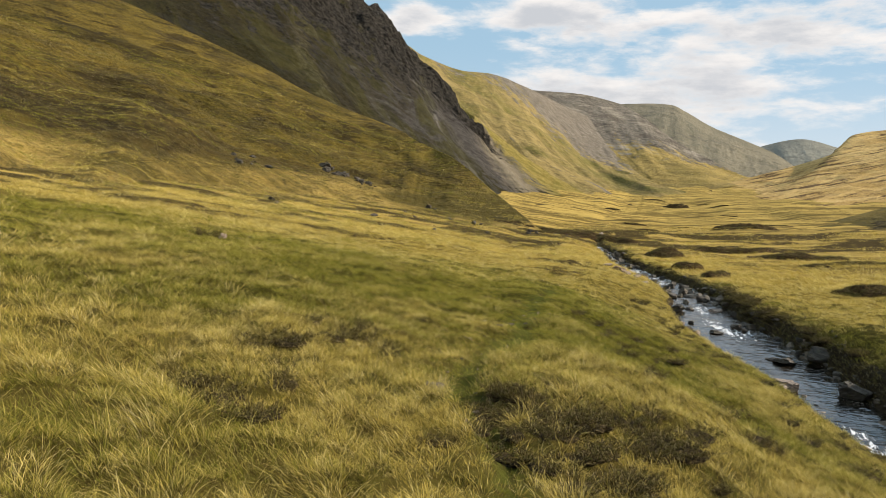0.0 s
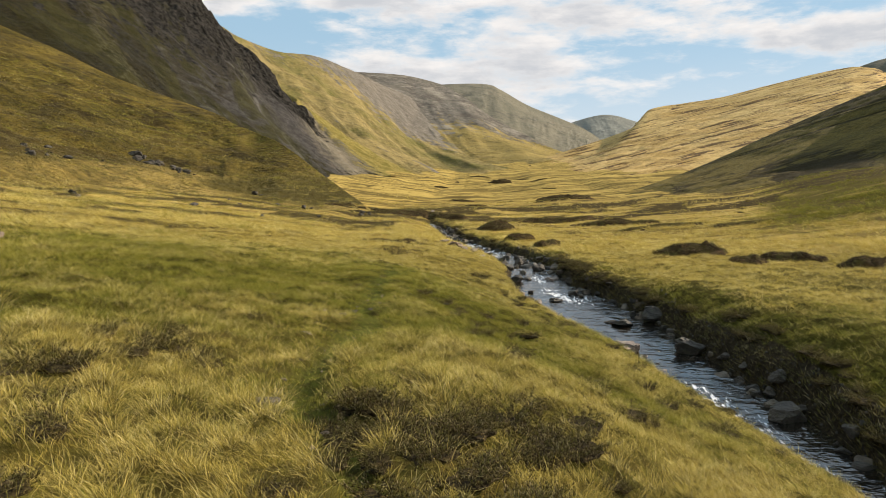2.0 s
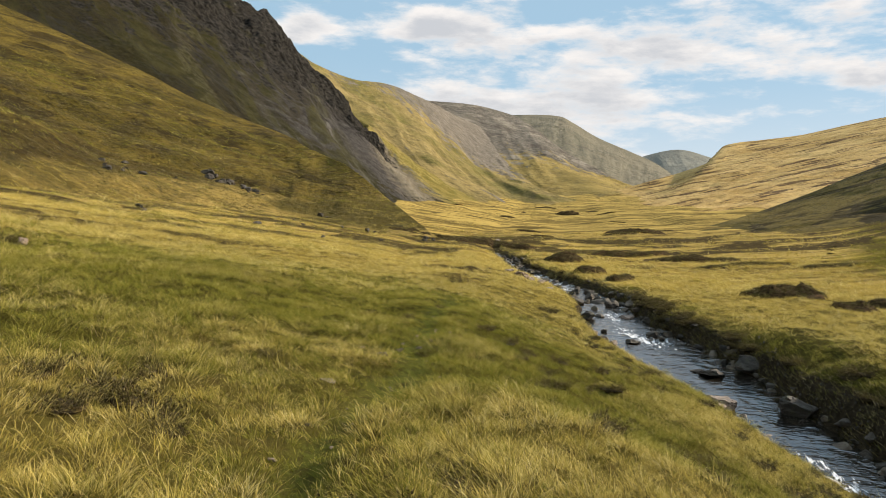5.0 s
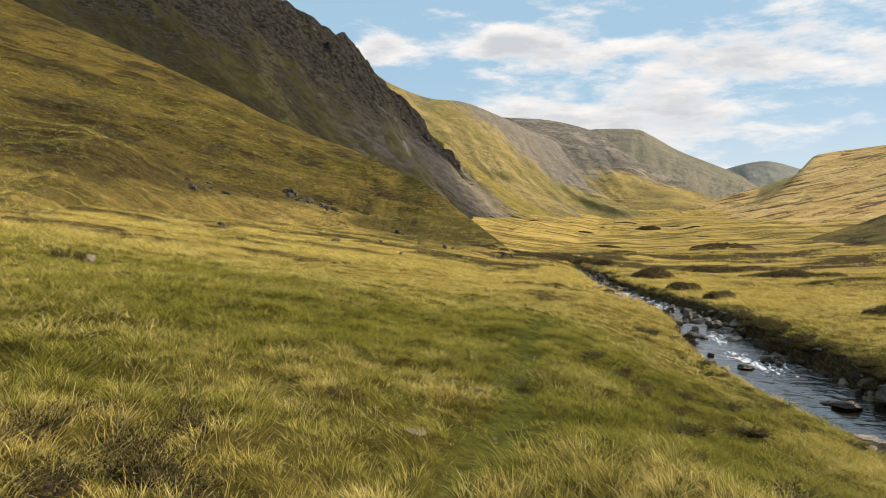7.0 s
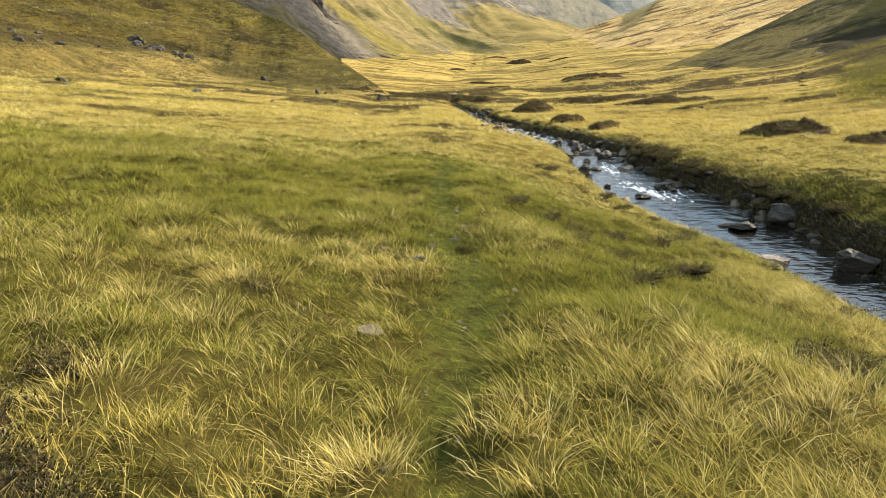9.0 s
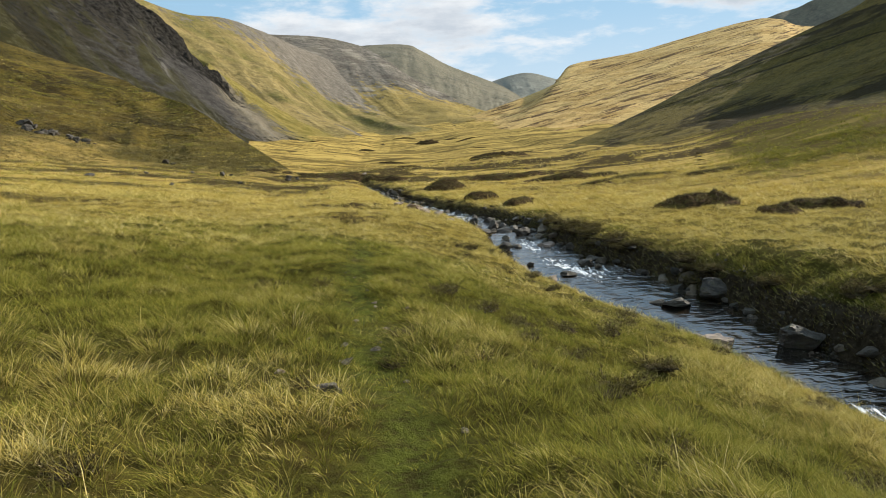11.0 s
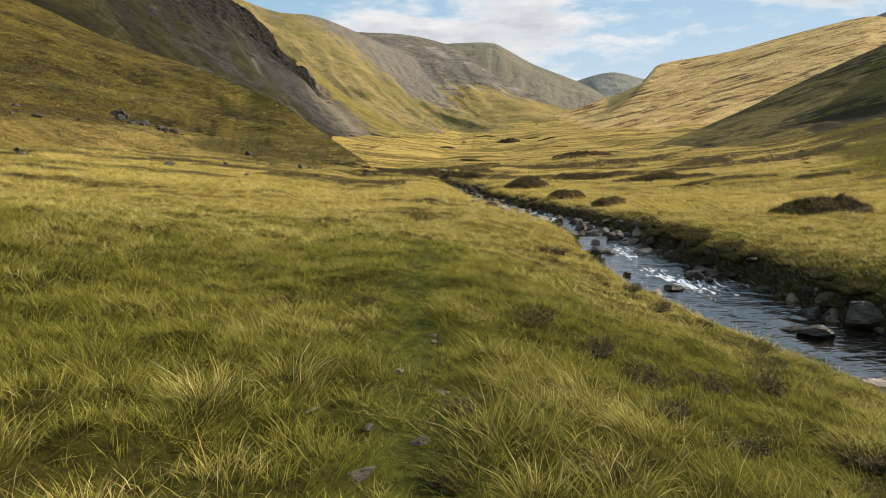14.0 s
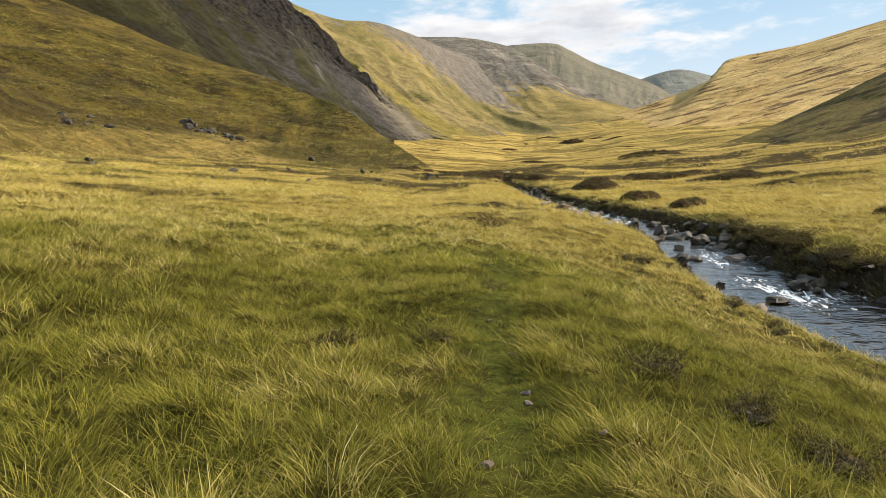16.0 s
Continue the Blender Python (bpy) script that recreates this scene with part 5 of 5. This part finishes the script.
def scatter_grass(name, rings, k, label, root=0.0):
    """Short grass between the tussocks. A ring: x range, y range, tufts a square metre, blades a tuft, tuft radius, blade width, length, spread."""
    rng = np.random
    rows = []
    for (x0, x1), (y0, y1), per, each, radius, width, tall, splay in rings:
        count = int((x1 - x0) * (y1 - y0) * per)
        cx, cy = rng.uniform(x0, x1, count), rng.uniform(y0, y1, count)
        keep, worn, bank = open_ground(cx, cy)
        cx, cy, worn, bank = cx[keep], cy[keep], worn[keep], bank[keep]
        m = len(cx)
        inside, own, ox, oy = tussock(cx, cy)
        clump = fbm(cx * 0.8, cy * 0.8, 3, 61)
        big = np.clip(0.72 + 0.5 * inside + 0.5 * clump + rng.normal(0, 0.2, m), 0.3, 1.9) * (1 - 0.65 * worn) * (1 - 0.35 * bank)
        a = rng.uniform(0, 2 * np.pi, (m, each))
        d = radius * np.sqrt(rng.uniform(0, 1, (m, each))) * big[:, None]
        px, py = (cx[:, None] + d * np.cos(a)).ravel(), (cy[:, None] + d * np.sin(a)).ravel()
        length = (tall * big[:, None] * rng.uniform(0.5, 1.25, (m, each))).ravel()
        wide = (width * rng.uniform(0.6, 1.3, (m, each))).ravel()
        out_x, out_y = np.cos(a) + 1.3 * ox[:, None], np.sin(a) + 1.3 * oy[:, None]
        way = comb(np.arctan2(out_y, out_x).ravel(), 0.5, px, py) + rng.normal(0, 0.3, m * each)
        # Tint darkened in gaps, on the shelf and along the path to imitate shade.
        tint = np.clip(0.7 * rng.uniform(0, 1, m) + 0.4 * (own - 0.5) + 0.15 * inside, 0, 1) * (1 - 0.8 * shelf_shade(cx, cy)) * (1 - 0.15 * smooth(cy, 8, 14) * (1 - smooth(cy, 18, 26)))
        dry = dryness(cx, cy) - 0.10 - 0.45 * worn + 0.35 * (own - 0.5) + 0.25 * (inside - 0.4) + rng.normal(0, 0.12, m)
        rows.append((px, py, length, wide, way, splay * rng.uniform(0.1, 0.9, m * each), rng.uniform(0.1, 1.0, m * each), np.repeat(tint, each), np.repeat(dry, each)))
    return grow(name, rows, k, label, root)


def scatter_tussocks(name, rings, k, label, root=0.0):
    """One fountain of arching blades for each tussock. A ring: x range, y range, least force, blades each, blade width, length."""
    rng = np.random
    rows = []
    for (x0, x1), (y0, y1), least, each, width, tall in rings:
        gx, gy = np.meshgrid(np.arange(np.floor(x0 / CELL), np.ceil(x1 / CELL)), np.arange(np.floor(y0 / CELL), np.ceil(y1 / CELL)))
        cx, cy, radius, force, own = (v.ravel() for v in cell(gx, gy))
        keep, worn, bank = open_ground(cx, cy, True)
        keep &= force > least + 0.25 * (rng.uniform(0, 1, len(cx)) - 0.5)
        cx, cy, radius, force, own, bank = cx[keep], cy[keep], radius[keep], force[keep], own[keep], bank[keep]
        m = len(cx)
        a = rng.uniform(0, 2 * np.pi, (m, each))
        d = np.sqrt(rng.uniform(0, 1, (m, each)))
        reach = 0.95 * d * radius[:, None]
        px, py = (cx[:, None] + reach * np.cos(a)).ravel(), (cy[:, None] + reach * np.sin(a)).ravel()
        size = (0.6 + 0.5 * force) * (radius / (0.62 * CELL)) ** 0.7 * (1 - 0.3 * bank) * rng.uniform(0.75, 1.3, m)
        length = (tall * size[:, None] * rng.uniform(0.45, 1.2, (m, each)) * np.where(rng.uniform(0, 1, (m, each)) < 0.07, 1.6, 1.0)).ravel()
        wide = (width * rng.uniform(0.6, 1.35, (m, each))).ravel()
        way = comb(a.ravel(), 1.3, px, py) + rng.normal(0, 0.9, m * each)
        lean = (0.05 + 0.45 * d + 0.4 * rng.uniform(0, 1, (m, each))).ravel()
        bend = (rng.uniform(0.1, 0.7, (m, each)) + 0.5 * d).ravel()
        # Shelf and path tussocks tinted darker, cloud shade put into the colour.
        tint = np.clip(0.2 + 0.5 * own + rng.normal(0, 0.12, m), 0, 1) * (1 - 0.8 * shelf_shade(cx, cy)) * (1 - 0.15 * smooth(cy, 8, 14) * (1 - smooth(cy, 18, 26)))
        dry = dryness(cx, cy) + 0.04 + 0.45 * (own - 0.5) + rng.normal(0, 0.08, m)
        rows.append((px, py, length, wide, way, lean, bend, np.repeat(tint, each), np.repeat(dry, each)))
    return grow(name, rows, k, label, root)


def grow(name, rows, k, label, root):
    px, py, length, wide, way, lean, bend, tuft, dry = (np.concatenate(c) for c in zip(*rows))
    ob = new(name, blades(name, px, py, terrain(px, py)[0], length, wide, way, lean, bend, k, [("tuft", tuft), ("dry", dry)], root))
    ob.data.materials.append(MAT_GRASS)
    return tagged(ob, label, "grass", kind="stuff")


scatter_grass("moor_grass", [
    ((-6, 4), (-1.2, 22), 95, 14, 0.08, 0.0046, 0.17, 0.8),
    ((4, 7.4), (4, 22), 60, 14, 0.10, 0.0055, 0.17, 0.8),
    ((-11, -6), (-0.5, 22), 46, 13, 0.11, 0.0065, 0.18, 0.8)], 2, "short green and straw moor grass covering the banks", 0.1)
scatter_grass("distant_grass", [
    ((-15, 15), (22, 40), 18, 12, 0.16, 0.013, 0.20, 0.8),
    ((7.0, 19), (10, 22), 24, 12, 0.14, 0.011, 0.20, 0.8),
    ((-22, -11), (8, 22), 17, 11, 0.15, 0.012, 0.20, 0.8),
    ((-40, 40), (40, 72), 4.2, 9, 0.24, 0.032, 0.26, 0.9),
    ((-38, -15), (16, 40), 5.0, 9, 0.2, 0.025, 0.26, 0.9),
    ((15, 38), (20, 40), 5.0, 9, 0.2, 0.025, 0.24, 0.9),
    ((-80, -38), (24, 72), 2.2, 9, 0.3, 0.045, 0.32, 1.0),
    ((-80, 80), (72, 150), 0.8, 9, 0.45, 0.07, 0.36, 1.0)], 1, "rough olive and straw grass farther up the valley", 0.35)
scatter_tussocks("tussock_grass", [
    ((-6, 4), (-1.2, 22), 0.4, 130, 0.0034, 0.23),
    ((4, 7.4), (4, 22), 0.4, 80, 0.0048, 0.23),
    ((-11, -6), (0, 22), 0.4, 80, 0.005, 0.24)], 2, "long arching straw-coloured tussocks combed by the wind")
scatter_tussocks("far_tussocks", [
    ((-15, 19), (22, 40), 0.4, 30, 0.014, 0.23),
    ((7.4, 19), (8, 22), 0.4, 36, 0.011, 0.23),
    ((-22, -11), (4, 22), 0.4, 32, 0.012, 0.23),
    ((-38, -15), (22, 40), 0.55, 24, 0.018, 0.34),
    ((19, 38), (20, 40), 0.55, 24, 0.018, 0.34),
    ((-40, 40), (40, 72), 0.68, 16, 0.03, 0.38)], 1, "straw and olive tussocks over the moor farther off", 0.25)
